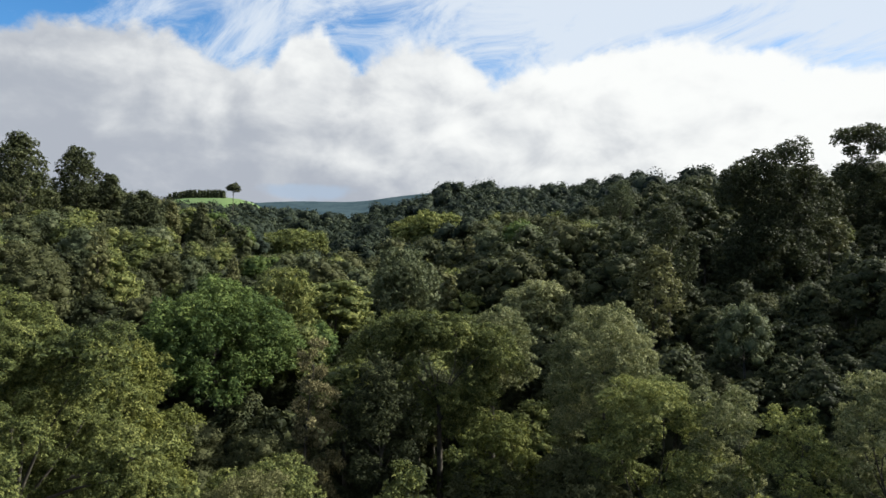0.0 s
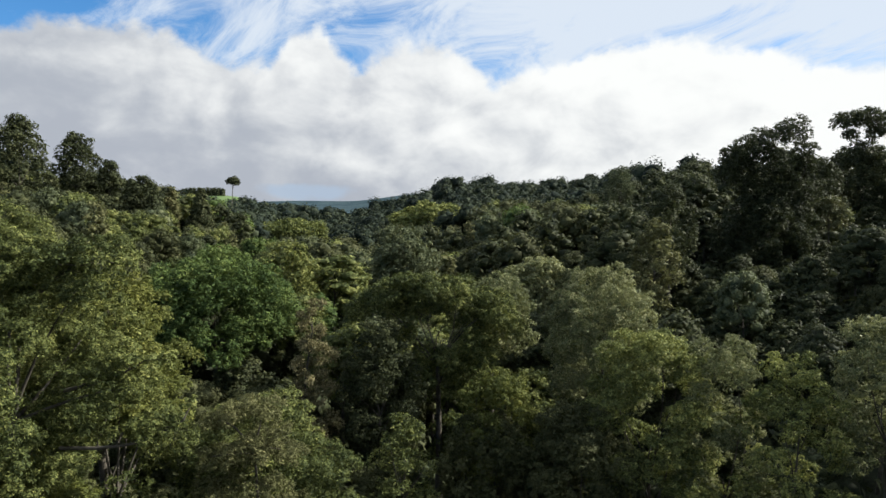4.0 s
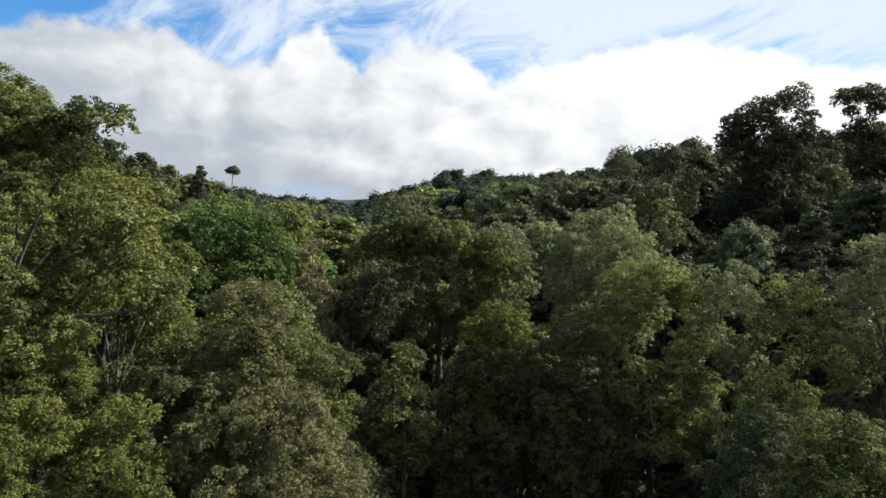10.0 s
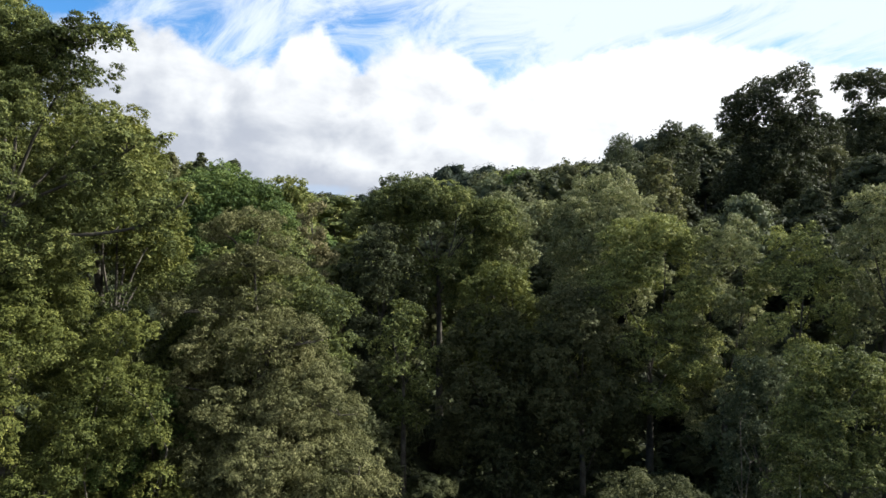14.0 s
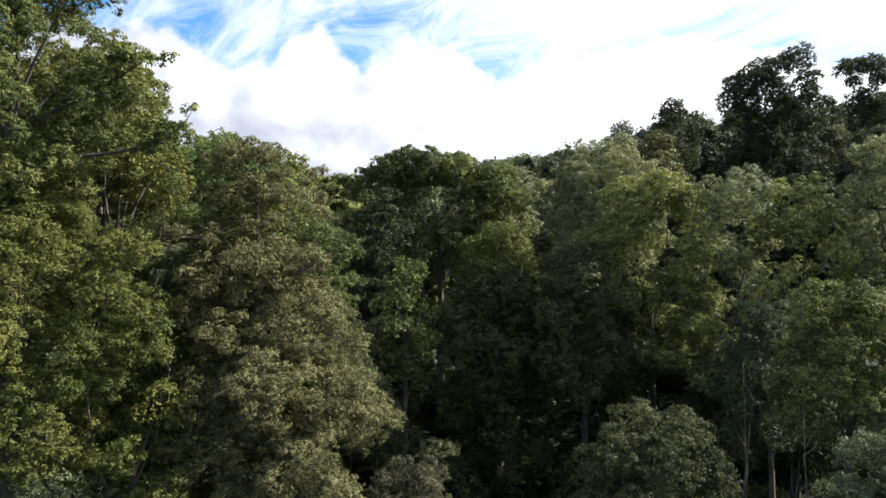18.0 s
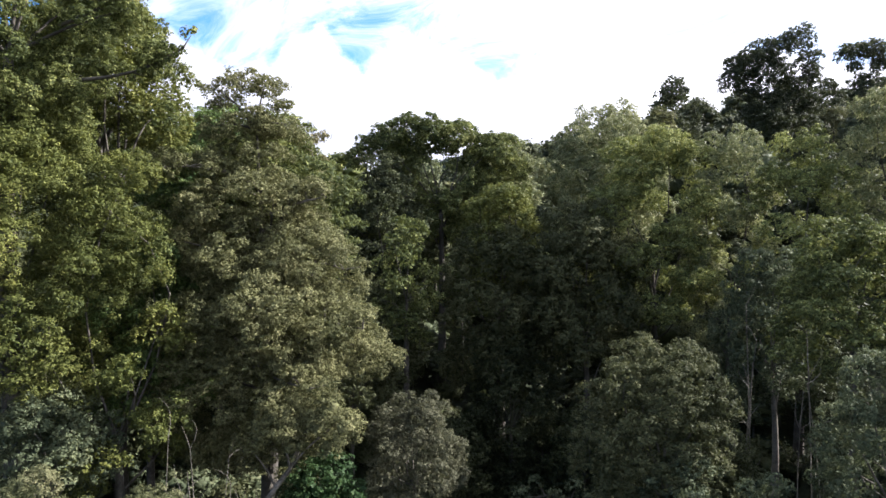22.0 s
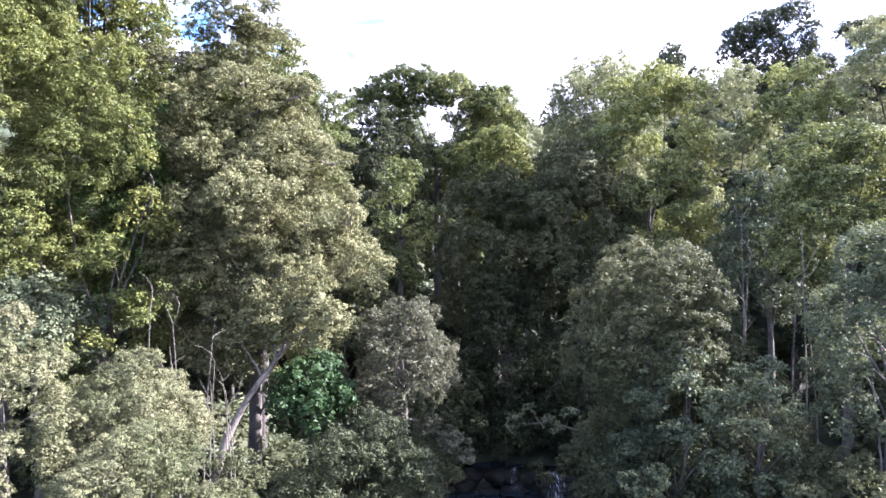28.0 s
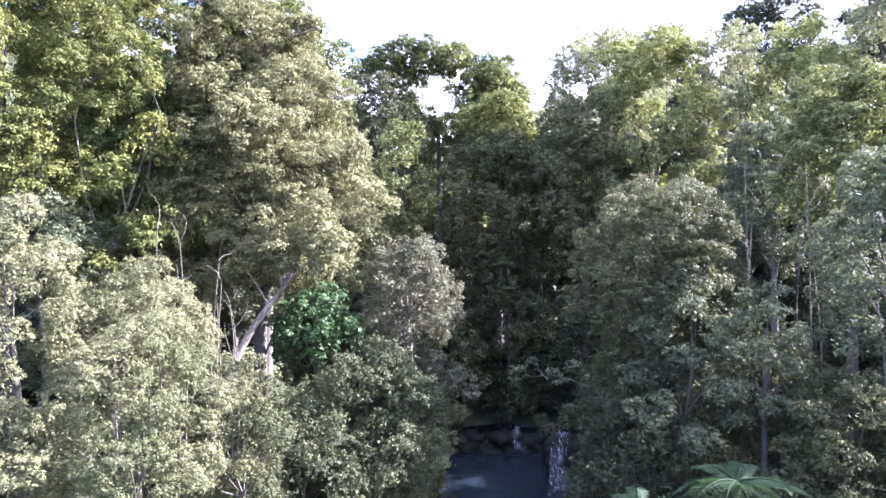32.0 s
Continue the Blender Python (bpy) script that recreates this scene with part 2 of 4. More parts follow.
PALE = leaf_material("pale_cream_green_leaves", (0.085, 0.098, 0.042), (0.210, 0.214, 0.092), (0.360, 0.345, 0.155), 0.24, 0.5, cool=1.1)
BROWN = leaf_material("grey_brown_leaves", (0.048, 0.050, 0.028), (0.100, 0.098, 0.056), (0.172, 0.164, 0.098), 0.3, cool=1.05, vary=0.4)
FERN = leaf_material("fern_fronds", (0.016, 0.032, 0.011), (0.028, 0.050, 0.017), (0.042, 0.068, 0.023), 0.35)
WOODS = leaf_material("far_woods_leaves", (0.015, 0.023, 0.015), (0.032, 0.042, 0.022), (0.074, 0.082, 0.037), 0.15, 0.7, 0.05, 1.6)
BARK = plain_material("grey_bark", (0.032, 0.028, 0.022), (0.095, 0.085, 0.068), 1.5, 0.85)
PALE_BARK = plain_material("pale_bark", (0.060, 0.053, 0.040), (0.165, 0.146, 0.115), 1.5, 0.8)
SOIL = plain_material("mossy_leaf_litter", (0.014, 0.018, 0.009), (0.036, 0.042, 0.020), 0.4, 0.95, 0.6)
ROCK = plain_material("wet_dark_rock", (0.007, 0.008, 0.007), (0.022, 0.022, 0.018), 0.9, 0.8, 0.7, spec=0.12)
PASTURE = plain_material("pasture_grass", (0.070, 0.118, 0.036), (0.092, 0.142, 0.046), 0.012, 0.9, 0.1)
# distant haze painted in: the range's green is shifted to blue
HAZED_RANGE = plain_material("distant_bush_range", (0.030, 0.050, 0.062), (0.050, 0.074, 0.084), 0.012, 1.0, 0.1, spec=0.0)


def water_material():
    m = Nodes("dark_stream_water")
    p = m.add("ShaderNodeBsdfPrincipled", Roughness=0.06)
    p.inputs["Base Color"].default_value = (0.012, 0.018, 0.022, 1)
    bp = m.add("ShaderNodeBump", Strength=0.25, Distance=0.05)
    m.link(m.noise(m.position(), 2.5, 4), bp.inputs["Height"])
    m.link(bp.outputs[0], p.inputs["Normal"])
    m.link(p.outputs[0], m.out.inputs[0])
    return m.mat


def foam_material():
    m = Nodes("white_falling_water")
    squash = m.nt.nodes.new("ShaderNodeMapping")
    squash.inputs["Scale"].default_value = (9.0, 1.5, 1.3)
    m.link(m.coords(), squash.inputs["Vector"])
    f = m.noise(squash.outputs[0], 1.0, 6, 0.65)
    p = m.add("ShaderNodeBsdfPrincipled", Roughness=0.5)
    m.link(m.mix(m.ease(f, 0.35, 0.65), (0.10, 0.13, 0.17), (0.38, 0.42, 0.47)), p.inputs["Base Color"])
    clear = m.add("ShaderNodeBsdfTransparent")
    s = m.add("ShaderNodeMixShader")
    m.link(m.ease(m.noise(squash.outputs[0], 1.3, 5, 0.7), 0.44, 0.72), s.inputs[0])
    m.link(clear.outputs[0], s.inputs[1])
    m.link(p.outputs[0], s.inputs[2])
    m.link(s.outputs[0], m.out.inputs[0])
    return m.mat


WATER, FOAM = water_material(), foam_material()

# ---- mesh tools ----


def raw_mesh(name, verts, quads=None, tris=None, mats=(), slots=None):
    me = bpy.data.meshes.new(name)
    nq = 0 if quads is None else len(quads)
    ntr = 0 if tris is None else len(tris)
    me.vertices.add(len(verts))
    me.vertices.foreach_set("co", np.asarray(verts, np.float32).ravel())
    loops = np.concatenate([np.asarray(a, np.int32).ravel() for a in (quads, tris) if a is not None and len(a)])
    me.loops.add(len(loops))
    me.loops.foreach_set("vertex_index", loops)
    me.polygons.add(nq + ntr)
    start = np.concatenate([np.arange(nq) * 4, nq * 4 + np.arange(ntr) * 3]).astype(np.int32)
    me.polygons.foreach_set("loop_start", start)
    for m in mats:
        me.materials.append(m)
    if slots is not None:
        me.polygons.foreach_set("material_index", np.asarray(slots, np.int32))
    me.update(calc_edges=True)
    return me


def tube(points, radii, sides=7):
    """Vertices and quads of a tapered tube along points."""
    pts = np.asarray(points, float)
    rad = np.asarray(radii, float)
    n = len(pts)
    tan = np.gradient(pts, axis=0)
    tan /= np.linalg.norm(tan, axis=1)[:, None] + 1e-9
    side = np.cross(tan, np.array([0.31, 0.95, 0.05]))
    side /= np.linalg.norm(side, axis=1)[:, None] + 1e-9
    up = np.cross(side, tan)
    a = np.linspace(0, 2 * np.pi, sides, endpoint=False)
    ring = np.cos(a)[None, :, None] * side[:, None] + np.sin(a)[None, :, None] * up[:, None]
    v = (pts[:, None] + ring * rad[:, None, None]).reshape(-1, 3)
    q = [(i * sides + k, i * sides + (k + 1) % sides, (i + 1) * sides + (k + 1) % sides, (i + 1) * sides + k)
         for i in range(n - 1) for k in range(sides)]
    return v, np.array(q, np.int32)


def joined(pieces):
    vs, qs, off = [], [], 0
    for v, q in pieces:
        vs.append(v)
        qs.append(q + off)
        off += len(v)
    return np.concatenate(vs), np.concatenate(qs)


def unit(rng, n):
    d = rng.normal(size=(n, 3))
    return d / np.linalg.norm(d, axis=1)[:, None]


_ico = bmesh.new()
bmesh.ops.create_icosphere(_ico, subdivisions=2, radius=1.0)
ICO_V = np.array([v.co[:] for v in _ico.verts])
ICO_T = np.array([[v.index for v in f.verts] for f in _ico.faces], np.int32)
_ico.free()
_ico = bmesh.new()
bmesh.ops.create_icosphere(_ico, subdivisions=1, radius=1.0)
PLAIN_V = np.array([v.co[:] for v in _ico.verts])
PLAIN_T = np.array([[v.index for v in f.verts] for f in _ico.faces], np.int32)
_ico.free()


def inner_mass(rng, c, r, flat):
    """The close inner growth of a clump, which no light passes."""
    wave = np.sin(PLAIN_V @ rng.normal(size=(3, 3)) * 2.4 + rng.uniform(0, 6, 3)).sum(1, keepdims=True)
    k = PLAIN_V * (1.08 + 0.10 * wave + 0.06 * rng.normal(size=(len(PLAIN_V), 1)))
    return c + k * r * np.array([1, 1, flat + 0.12]), PLAIN_T


def clump(rng, c, r, middle, leaf, cover, flat=0.7, droop=0.0, slim=0.58, core=0.66):
    """One clump of a crown: small bunches of tufts over its outer side, round an inner mass."""
    out = (c - middle) / (np.linalg.norm(c - middle) + 1e-6)
    n = int(np.clip(r * 7, 8, 13))
    d = unit(rng, n * 3)
    pick = []
    for k in np.argsort(-(d[:, 2] * 0.45 + d @ out * 0.6 + rng.random(len(d)) * 0.5)):
        if all(d[k] @ d[j] < 0.80 for j in pick):
            pick.append(k)
        if len(pick) == n:
            break
    bunches = [(c + d[k] * r * rng.uniform(0.62, 0.86) * np.array([1, 1, flat + 0.12]), r * rng.uniform(0.25, 0.41)) for k in pick]
    v, t = leaf_cloud(rng, bunches, leaf, cover, flat, droop, slim, 0, middle=c, tuft=0.32)
    if core:                                   # the dim inside: larger sprays, any way up
        big = min(1.9 * leaf, 0.5 * r)
        m = int(np.clip(9.0 * (core * r / big) ** 2, 24, 320))
        o = c + unit(rng, m) * (r * core * rng.uniform(0.55, 1.0, (m, 1))) * np.array([1, 1, flat + 0.12])
        a1 = unit(rng, m)
        a2 = np.cross(a1, unit(rng, m))
        a2 /= np.linalg.norm(a2, axis=1)[:, None] + 1e-9
        sprays = np.stack([o - a1 * big * 0.5, o + a2 * big * 0.5 - a1 * big * 0.2, o + a1 * big * 0.6 - a2 * big * 0.2], 1).reshape(-1, 3)
        v, t = np.concatenate([v, sprays]), np.concatenate([t, np.arange(3 * m, dtype=np.int32).reshape(-1, 3) + len(v)])
    return v, t


def leaf_cloud(rng, lobes, leaf, cover, flat=0.7, droop=0.0, slim=0.58, core=0.66, middle=None, tuft=0.21):
    """Leaves of a crown: each lobe (centre, radius) carries tufts of leaves on its outer side round a dense, uneven inner mass."""
    vs, ts, nv = [], [], 0
    if middle is None:
        middle = np.mean([c for c, r in lobes], axis=0)
    for c, r in lobes:
        pr = max(tuft * r, leaf * 1.1)
        area = 4 * np.pi * r * r * 0.62
        count = max(12, int(cover * area / (leaf * leaf * slim * 0.5)))
        n_puff = int(np.clip(2.3 * (r / pr) ** 2, 5, 70))
        per = max(5, count // n_puff)
        d = unit(rng, n_puff * 2)
        out = (c - middle) / (np.linalg.norm(c - middle) + 1e-6)
        keep = np.argsort(-(d[:, 2] * 0.6 + d @ out * 0.5 + rng.random(len(d)) * 1.0))[:n_puff]
        d = d[keep]
        pc = c + d * (r * rng.uniform(0.66, 1.10, (n_puff, 1))) * np.array([1, 1, flat + 0.15])
        e = unit(rng, n_puff * per).reshape(n_puff, per, 3)
        e[..., 2] = np.where(rng.random((n_puff, per)) < 0.6, np.abs(e[..., 2]), e[..., 2])
        size = pr * rng.uniform(0.6, 1.3, (n_puff, 1, 1))
        rad = size * rng.random((n_puff, per, 1)) ** 0.35 * 1.1
        p = pc[:, None] + e * rad * np.array([1.08, 1.08, 0.5 + 0.5 * flat])
        nrm = e * 0.9 + d[:, None] * 0.4 + np.array([0, 0, 0.3]) + rng.normal(size=e.shape) * 0.30
        p, nrm = p.reshape(-1, 3), nrm.reshape(-1, 3)
        nrm /= np.linalg.norm(nrm, axis=1)[:, None]
        t = np.cross(nrm, unit(rng, len(p)))
        t[:, 2] -= droop
        t /= np.linalg.norm(t, axis=1)[:, None] + 1e-9
        b = np.cross(nrm, t)
        b /= np.linalg.norm(b, axis=1)[:, None] + 1e-9
        ln = leaf * rng.uniform(0.6, 1.4, (len(p), 1))
        w = ln * slim
        leaves = np.stack([p - t * ln * 0.45 - b * w * 0.5, p - t * ln * 0.35 + b * w * 0.5, p + t * ln * 0.55 - nrm * ln * 0.06], 1)
        vs.append(leaves.reshape(-1, 3))
        ts.append(np.arange(len(leaves) * 3, dtype=np.int32).reshape(-1, 3) + nv)
        nv += len(leaves) * 3
        if core:
            v, t = inner_mass(rng, c, r * core, flat)
            vs.append(v)
            ts.append(t + nv)
            nv += len(v)
    return np.concatenate(vs), np.concatenate(ts)


def shape_lobes(kind, rng, r, h, n=None):
    """Lobes of a crown of radius r and height h, with its foot at z = 0."""
    out = []
    if kind in ("cone", "column"):
        power, tiers = (0.80, 15) if kind == "cone" else (0.35, 10)
        for i in range(tiers):
            f = (i + 0.4) / tiers
            env = r * (min(1.0, 0.42 + f * 2.2) * (1 - f) ** power + 0.06)
            lr = max(0.31 * env, 0.07 * r + 0.2) * rng.uniform(0.8, 1.2)
            m = max(1, int(round(2 * np.pi * max(env - lr, 0) / (1.7 * lr))))
            a0 = rng.uniform(0, 6.28)
            for k in range(m):
                a = a0 + 6.283 * k / m + rng.uniform(-0.25, 0.25)
                d = max(env - lr, 0) * rng.uniform(0.65, 1.25)
                out.append((np.array([d * math.cos(a), d * math.sin(a), f * h + rng.uniform(-1.2, 1.2) * h / tiers]), lr * rng.uniform(0.8, 1.15)))
        return out
    if kind == "ragged":
        n = n or 15
        for i in range(n):
            f = (i + 0.5) / n
            a = i * 2.4 + rng.uniform(-0.4, 0.4)
            env = math.sin(math.pi * (0.16 + 0.78 * f)) ** 0.7
            lr = r * rng.uniform(0.26, 0.44)
            d = max(r * env - lr, 0) * rng.uniform(0.75, 1.15)
            out.append((np.array([d * math.cos(a), d * math.sin(a), 0.10 * h + 0.80 * f * h]), lr))
        return out
    n = n or 18
    rz = h * 0.5
    for i in range(n):
        f = (i + 0.5) / n
        s = 1 - 1.55 * f                       # from the top downwards
        ring = math.sqrt(max(0, 1 - s * s))
        a = i * 2.4 + rng.uniform(-0.3, 0.3)
        lr = r * rng.uniform(0.30, 0.47) * math.sqrt(18 / n)
        k = max(0.25, 1 - lr / r * 0.9) * rng.uniform(0.92, 1.07)
        out.append((np.array([r * k * ring * math.cos(a), r * k * ring * math.sin(a), rz + (rz * 1.0 - lr * 0.7) * s + rng.uniform(-0.1, 0.1) * r]), lr))
    return out


# ---- the ground ----
FLOOR_Y = [-300, 42.8, 45.5, 60, 100, 150, 210, 300, 400, 520, 800, 5000]
FLOOR_Z = [-6, -2.6, 1.5, 5, 9, 13, 16, 22, 29, 31, 30, 40]
LINE_Y = [-300, 100, 150, 210, 330, 600]
LINE_X = [5, 5, -12, -38, -55, -60]


def ground_height(x, y):
    x, y = np.asarray(x, float), np.asarray(y, float)
    base = np.interp(y, FLOOR_Y, FLOOR_Z)
    u = np.abs(x - np.interp(y, LINE_Y, LINE_X) - 1.2 * np.sin(y * 0.11))
    amp = np.interp(y, [0, 170, 300, 900], [26, 26, 12, 8])
    side = amp * (1 - np.exp(-(u * u / (u + 5.0)) / 34.0))
    ridge = 19 * np.exp(-((y - 505) / 130) ** 2) / (1 + np.exp(-np.clip((x + 25) / 22, -30, 30)))
    lumps = 0.8 * np.sin(x * 0.13 + 1.0) * np.sin(y * 0.11) + 0.4 * np.sin(x * 0.37) * np.sin(y * 0.31 + 2)
    return base + side + ridge + lumps * np.clip(u / 8, 0, 1)


def gz(x, y):
    return float(ground_height(x, y))


# the canopy's upper line, as seen from the top of the way and from a third of the way down
LINE_A = [-0.70, -0.61, -0.50, -0.435, -0.41, -0.25, -0.12, -0.07, 0.01, 0.07, 0.19, 0.36, 0.42, 0.53, 0.70]
RISE_A = [0.15, 0.14, 0.079, 0.050, 0.036, 0.036, 0.036, 0.048, 0.068, 0.075, 0.072, 0.078, 0.105, 0.115, 0.125]
LINE_B = [-0.70, -0.50, -0.44, -0.37, -0.29, -0.19, -0.08, 0.01, 0.22, 0.27, 0.36, 0.43, 0.53, 0.70]
RISE_B = [0.30, 0.20, 0.113, 0.098, 0.064, 0.046, 0.052, 0.080, 0.086, 0.105, 0.140, 0.165, 0.190, 0.200]


def canopy_limit(x, y):
    s = x / y
    return min(40 + y * float(np.interp(s, LINE_A, RISE_A)), 29 + y * float(np.interp(s, LINE_B, RISE_B)))


def sheet(name, xs, ys, height, mat):
    X, Y = np.meshgrid(xs, ys)
    v = np.stack([X, Y, height(X, Y)], -1).reshape(-1, 3)
    nx, ny = len(xs), len(ys)
    i = np.arange(ny - 1)[:, None] * nx + np.arange(nx - 1)[None]
    q = np.stack([i, i + 1, i + nx + 1, i + nx], -1).reshape(-1, 4)
    return new(name, raw_mesh(name, v, q, None, [mat]))


def spread(lo, hi, fine, n):
    t = np.linspace(-1, 1, n)
    s = np.sign(t) * (fine * np.abs(t) + (1 - fine) * np.abs(t) ** 4)
    return np.where(s < 0, -s * lo, s * hi)


ground = sheet("ground", spread(-4500, 4500, 0.06, 261), np.concatenate([np.linspace(-300, -20, 15), np.linspace(-12, 130, 120), np.linspace(134, 620, 100), np.linspace(660, 4800, 24)]), ground_height, SOIL)
tagged(ground, "dark forest floor of a steep valley under leaf litter", "ground", kind="structure")


def far_range(x, y):
    crest = 106 + 16 * np.sin(x * 0.0021 + 0.4) + 9 * np.sin(x * 0.0067) + 34 / (1 + np.exp(-(x + 300) / 60.0))
    return crest * np.exp(-((y - 3100) / 500) ** 2) + 55


hill_far = sheet("distant_range", np.linspace(-3600, 3600, 200), np.linspace(2300, 4400, 24), far_range, HAZED_RANGE)
tagged(hill_far, "low bush-covered range on the horizon, haze blue in its colour", "hills", kind="structure")


def farm_height(x, y):
    return 38 + 49 * np.exp(-((x + 380) / 95) ** 4 - ((y - 1080) / 170) ** 2)


farm = sheet("pasture_hill", np.linspace(-760, -30, 60), np.linspace(700, 1500, 40), farm_height, PASTURE)
tagged(farm, "bright green pasture hill far beyond the forest", "hill", kind="structure")

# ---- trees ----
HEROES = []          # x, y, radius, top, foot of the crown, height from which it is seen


def part(name, mesh, parent, label=""):
    ob = new(name, mesh)
    ob.parent = parent
    if label:
        tagged(ob, label)
    return ob


def thing(name, x, y, z, label, category, group=""):
    return placed(tagged(new(name), label, category, group), x, y, z)


def placed(ob, x, y, z):
    ob.location = (x, y, z)
    return ob


def bent(a, b, rng, n=6, bow=0.12):
    """A bowed line from a to b."""
    a, b = np.asarray(a, float), np.asarray(b, float)
    t = np.linspace(0, 1, n)[:, None]
    side = rng.normal(size=3) * np.linalg.norm(b - a) * bow * 0.5
    return a + (b - a) * t + side * np.sin(np.pi * t) + np.array([0, 0, 1]) * np.linalg.norm(b - a) * bow * np.sin(np.pi * t) * 0.4


STYLE = {
    "dome": dict(shape="dome", mat=OLIVE, flat=0.55, cover=1.15),
    "bright": dict(shape="dome", mat=BRIGHT, flat=0.75, cover=1.15),
    "fine": dict(shape="dome", mat=GREY, flat=0.85, cover=1.15, slim=0.46, droop=0.3),
    "dark": dict(shape="ragged", mat=DARK, flat=0.75, cover=1.05),
    "ragged": dict(shape="ragged", mat=OLIVE, flat=0.7, cover=1.0),
    "cone": dict(shape="cone", mat=BRONZE, flat=0.6, cover=1.05, droop=0.3),
    "column": dict(shape="column", mat=BRONZE, flat=0.95, cover=1.1, droop=0.6),
    "silver": dict(shape="shrub", mat=SILVER, flat=0.8, cover=1.1),
    "bigleaf": dict(shape="shrub", mat=BROADLEAF, flat=0.8, cover=1.1, slim=0.62),
    "palebig": dict(shape="shrub", mat=SILVER, flat=0.6, cover=0.9, slim=0.62),
}


def tree(style, x, y, top, foot, r, label, leaf, seed, name="forest_tree", category="tree", group="forest trees", split=True,
         seen=30.0, mat=None, bark=None, flat=None, count=None, core=0.78, cover=1.0, trunk_r=None, plan=None, own=True, fine=True):
    """One tree: a tapered trunk, limbs to every lobe, and the foliage of the lobes. top, foot: heights of its crown."""
    s = STYLE[style]
    rng = np.random.default_rng(seed)
    g = gz(x, y) - 0.15
    root = thing(name, x, y, g, label, category, group)
    h = top - foot
    lobes = [(np.array([c[0], c[1], c[2] + foot - g]), lr) for c, lr in shape_lobes(s["shape"], rng, r, h, count)] if own else []
    for dx, z, lr in plan or ():               # boughs of its own: how far out, at what height, how large
        for side in (-1, 1):
            lobes.append((np.array([dx + rng.uniform(-0.2, 0.2) * lr, side * lr * rng.uniform(0.2, 1.3), z - g + rng.uniform(-0.2, 0.2) * lr]), lr * rng.uniform(0.95, 1.25)))
    mat = mat or s["mat"]
    bark = bark or BARK
    base = np.zeros(3)
    mid = np.array([0.0, 0.0, max(foot - g, 0.5) + h * (0.35 if s["shape"] != "cone" else 0.9)])
    tall = s["shape"] in ("cone", "column")
    if tall:
        mid[2] = foot - g + h * 0.93
    tr = trunk_r or 0.010 * (top - g) + 0.014 * r
    spine = bent(base, mid, rng, 9, 0.04)
    sides = 9 if split else 5
    v, q = tube(spine, np.linspace(tr * 1.25, tr * (0.15 if tall else 0.5), 9), sides)
    limbs = []
    for c, lr in (lobes[::2] if len(lobes) < 24 else lobes[::4]):
        k = int(np.clip(np.argmin(np.abs(spine[:, 2] - (c[2] - lr * 1.6))), 1 if tall else 4, 8))
        lv, lq = tube(bent(spine[k], c + np.array([0, 0, lr * 0.3]), rng, 5, 0.2), np.linspace(tr * 0.24, tr * 0.05, 5), 5 if split else 4)
        limbs.append((lv, lq))
    opts = dict(flat=flat or s["flat"], droop=s.get("droop", 0.0), slim=s.get("slim", 0.58), core=core)
    cov = s["cover"] * cover * 0.66
    if split:
        trunk = part("trunk", raw_mesh("trunk", v, q, None, [bark]), root)
        middle = np.mean([c for c, lr in lobes], axis=0)
        for lv, lq in limbs:
            part("limb", raw_mesh("limb", lv, lq, None, [bark]), trunk)
        for c, lr in lobes:
            fv, ft = clump(rng, c, lr, middle, leaf, cov, **opts)
            tagged(part("foliage_clump", raw_mesh("foliage_clump", fv, None, ft, [mat]), root), kind="stuff")
    else:
        v, q = joined([(v, q)] + limbs)
        part("trunk", raw_mesh("trunk", v, q, None, [bark]), root)
        if fine:
            middle, bits = np.mean([c for c, lr in lobes], axis=0), []
            for c, lr in lobes:
                bits.append(clump(rng, c, lr, middle, leaf, cov, **opts))
            fv, ft = joined(bits)
        else:
            fv, ft = leaf_cloud(rng, lobes, leaf, cov, tuft=0.34, **opts)
        tagged(part("crown", raw_mesh("crown", fv, None, ft, [mat]), root), kind="stuff")
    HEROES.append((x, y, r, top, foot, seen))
    return root


FOREST = "forest trees"
# centre of the valley
tree("dome", -0.4, 60.5, 31.9, 19.0, 7.4, "broad umbrella-crowned tree with yellow-olive foliage in layers", 0.167, 11, seen=29, core=0.7, own=False, flat=0.75, cover=1.5,
     plan=[(-6.4, 29.7, 1.3), (-4.8, 30.2, 1.6), (-2.8, 30.5, 1.6), (-0.5, 30.5, 1.7), (1.8, 30.2, 1.7), (3.9, 29.6, 1.7), (5.7, 28.8, 1.5), (6.9, 27.5, 1.3),
           (2.9, 27.9, 1.4), (4.8, 27.0, 1.6), (2.7, 25.7, 1.2), (-3.9, 28.8, 1.3), (-1.9, 28.5, 1.2), (0.4, 29.3, 1.2), (1.3, 27.5, 0.8), (-2.4, 26.4, 1.2), (-7.2, 28.2, 1.3), (-0.9, 24.6, 1.3), (1.2, 23.9, 1.5), (3.9, 24.6, 1.7), (-1.5, 22.4, 1.6), (2.4, 21.8, 1.8)])
tree("dark", -5.4, 56.5, 28.9, 15.0, 4.2, "dark round-clumped tree beside an umbrella-crowned tree", 0.160, 111, seen=26, count=26, core=0.8)
tree("fine", 5.2, 68.0, 31.4, 20.5, 4.6, "grey-green round-crowned tree behind an umbrella-crowned tree", 0.249, 12, seen=40, mat=PALE)
tree("dome", 14.3, 98.0, 32.4, 21.0, 5.9, "pale olive round-crowned tree on the valley floor", 0.343, 13, seen=40, split=False, mat=PALE)
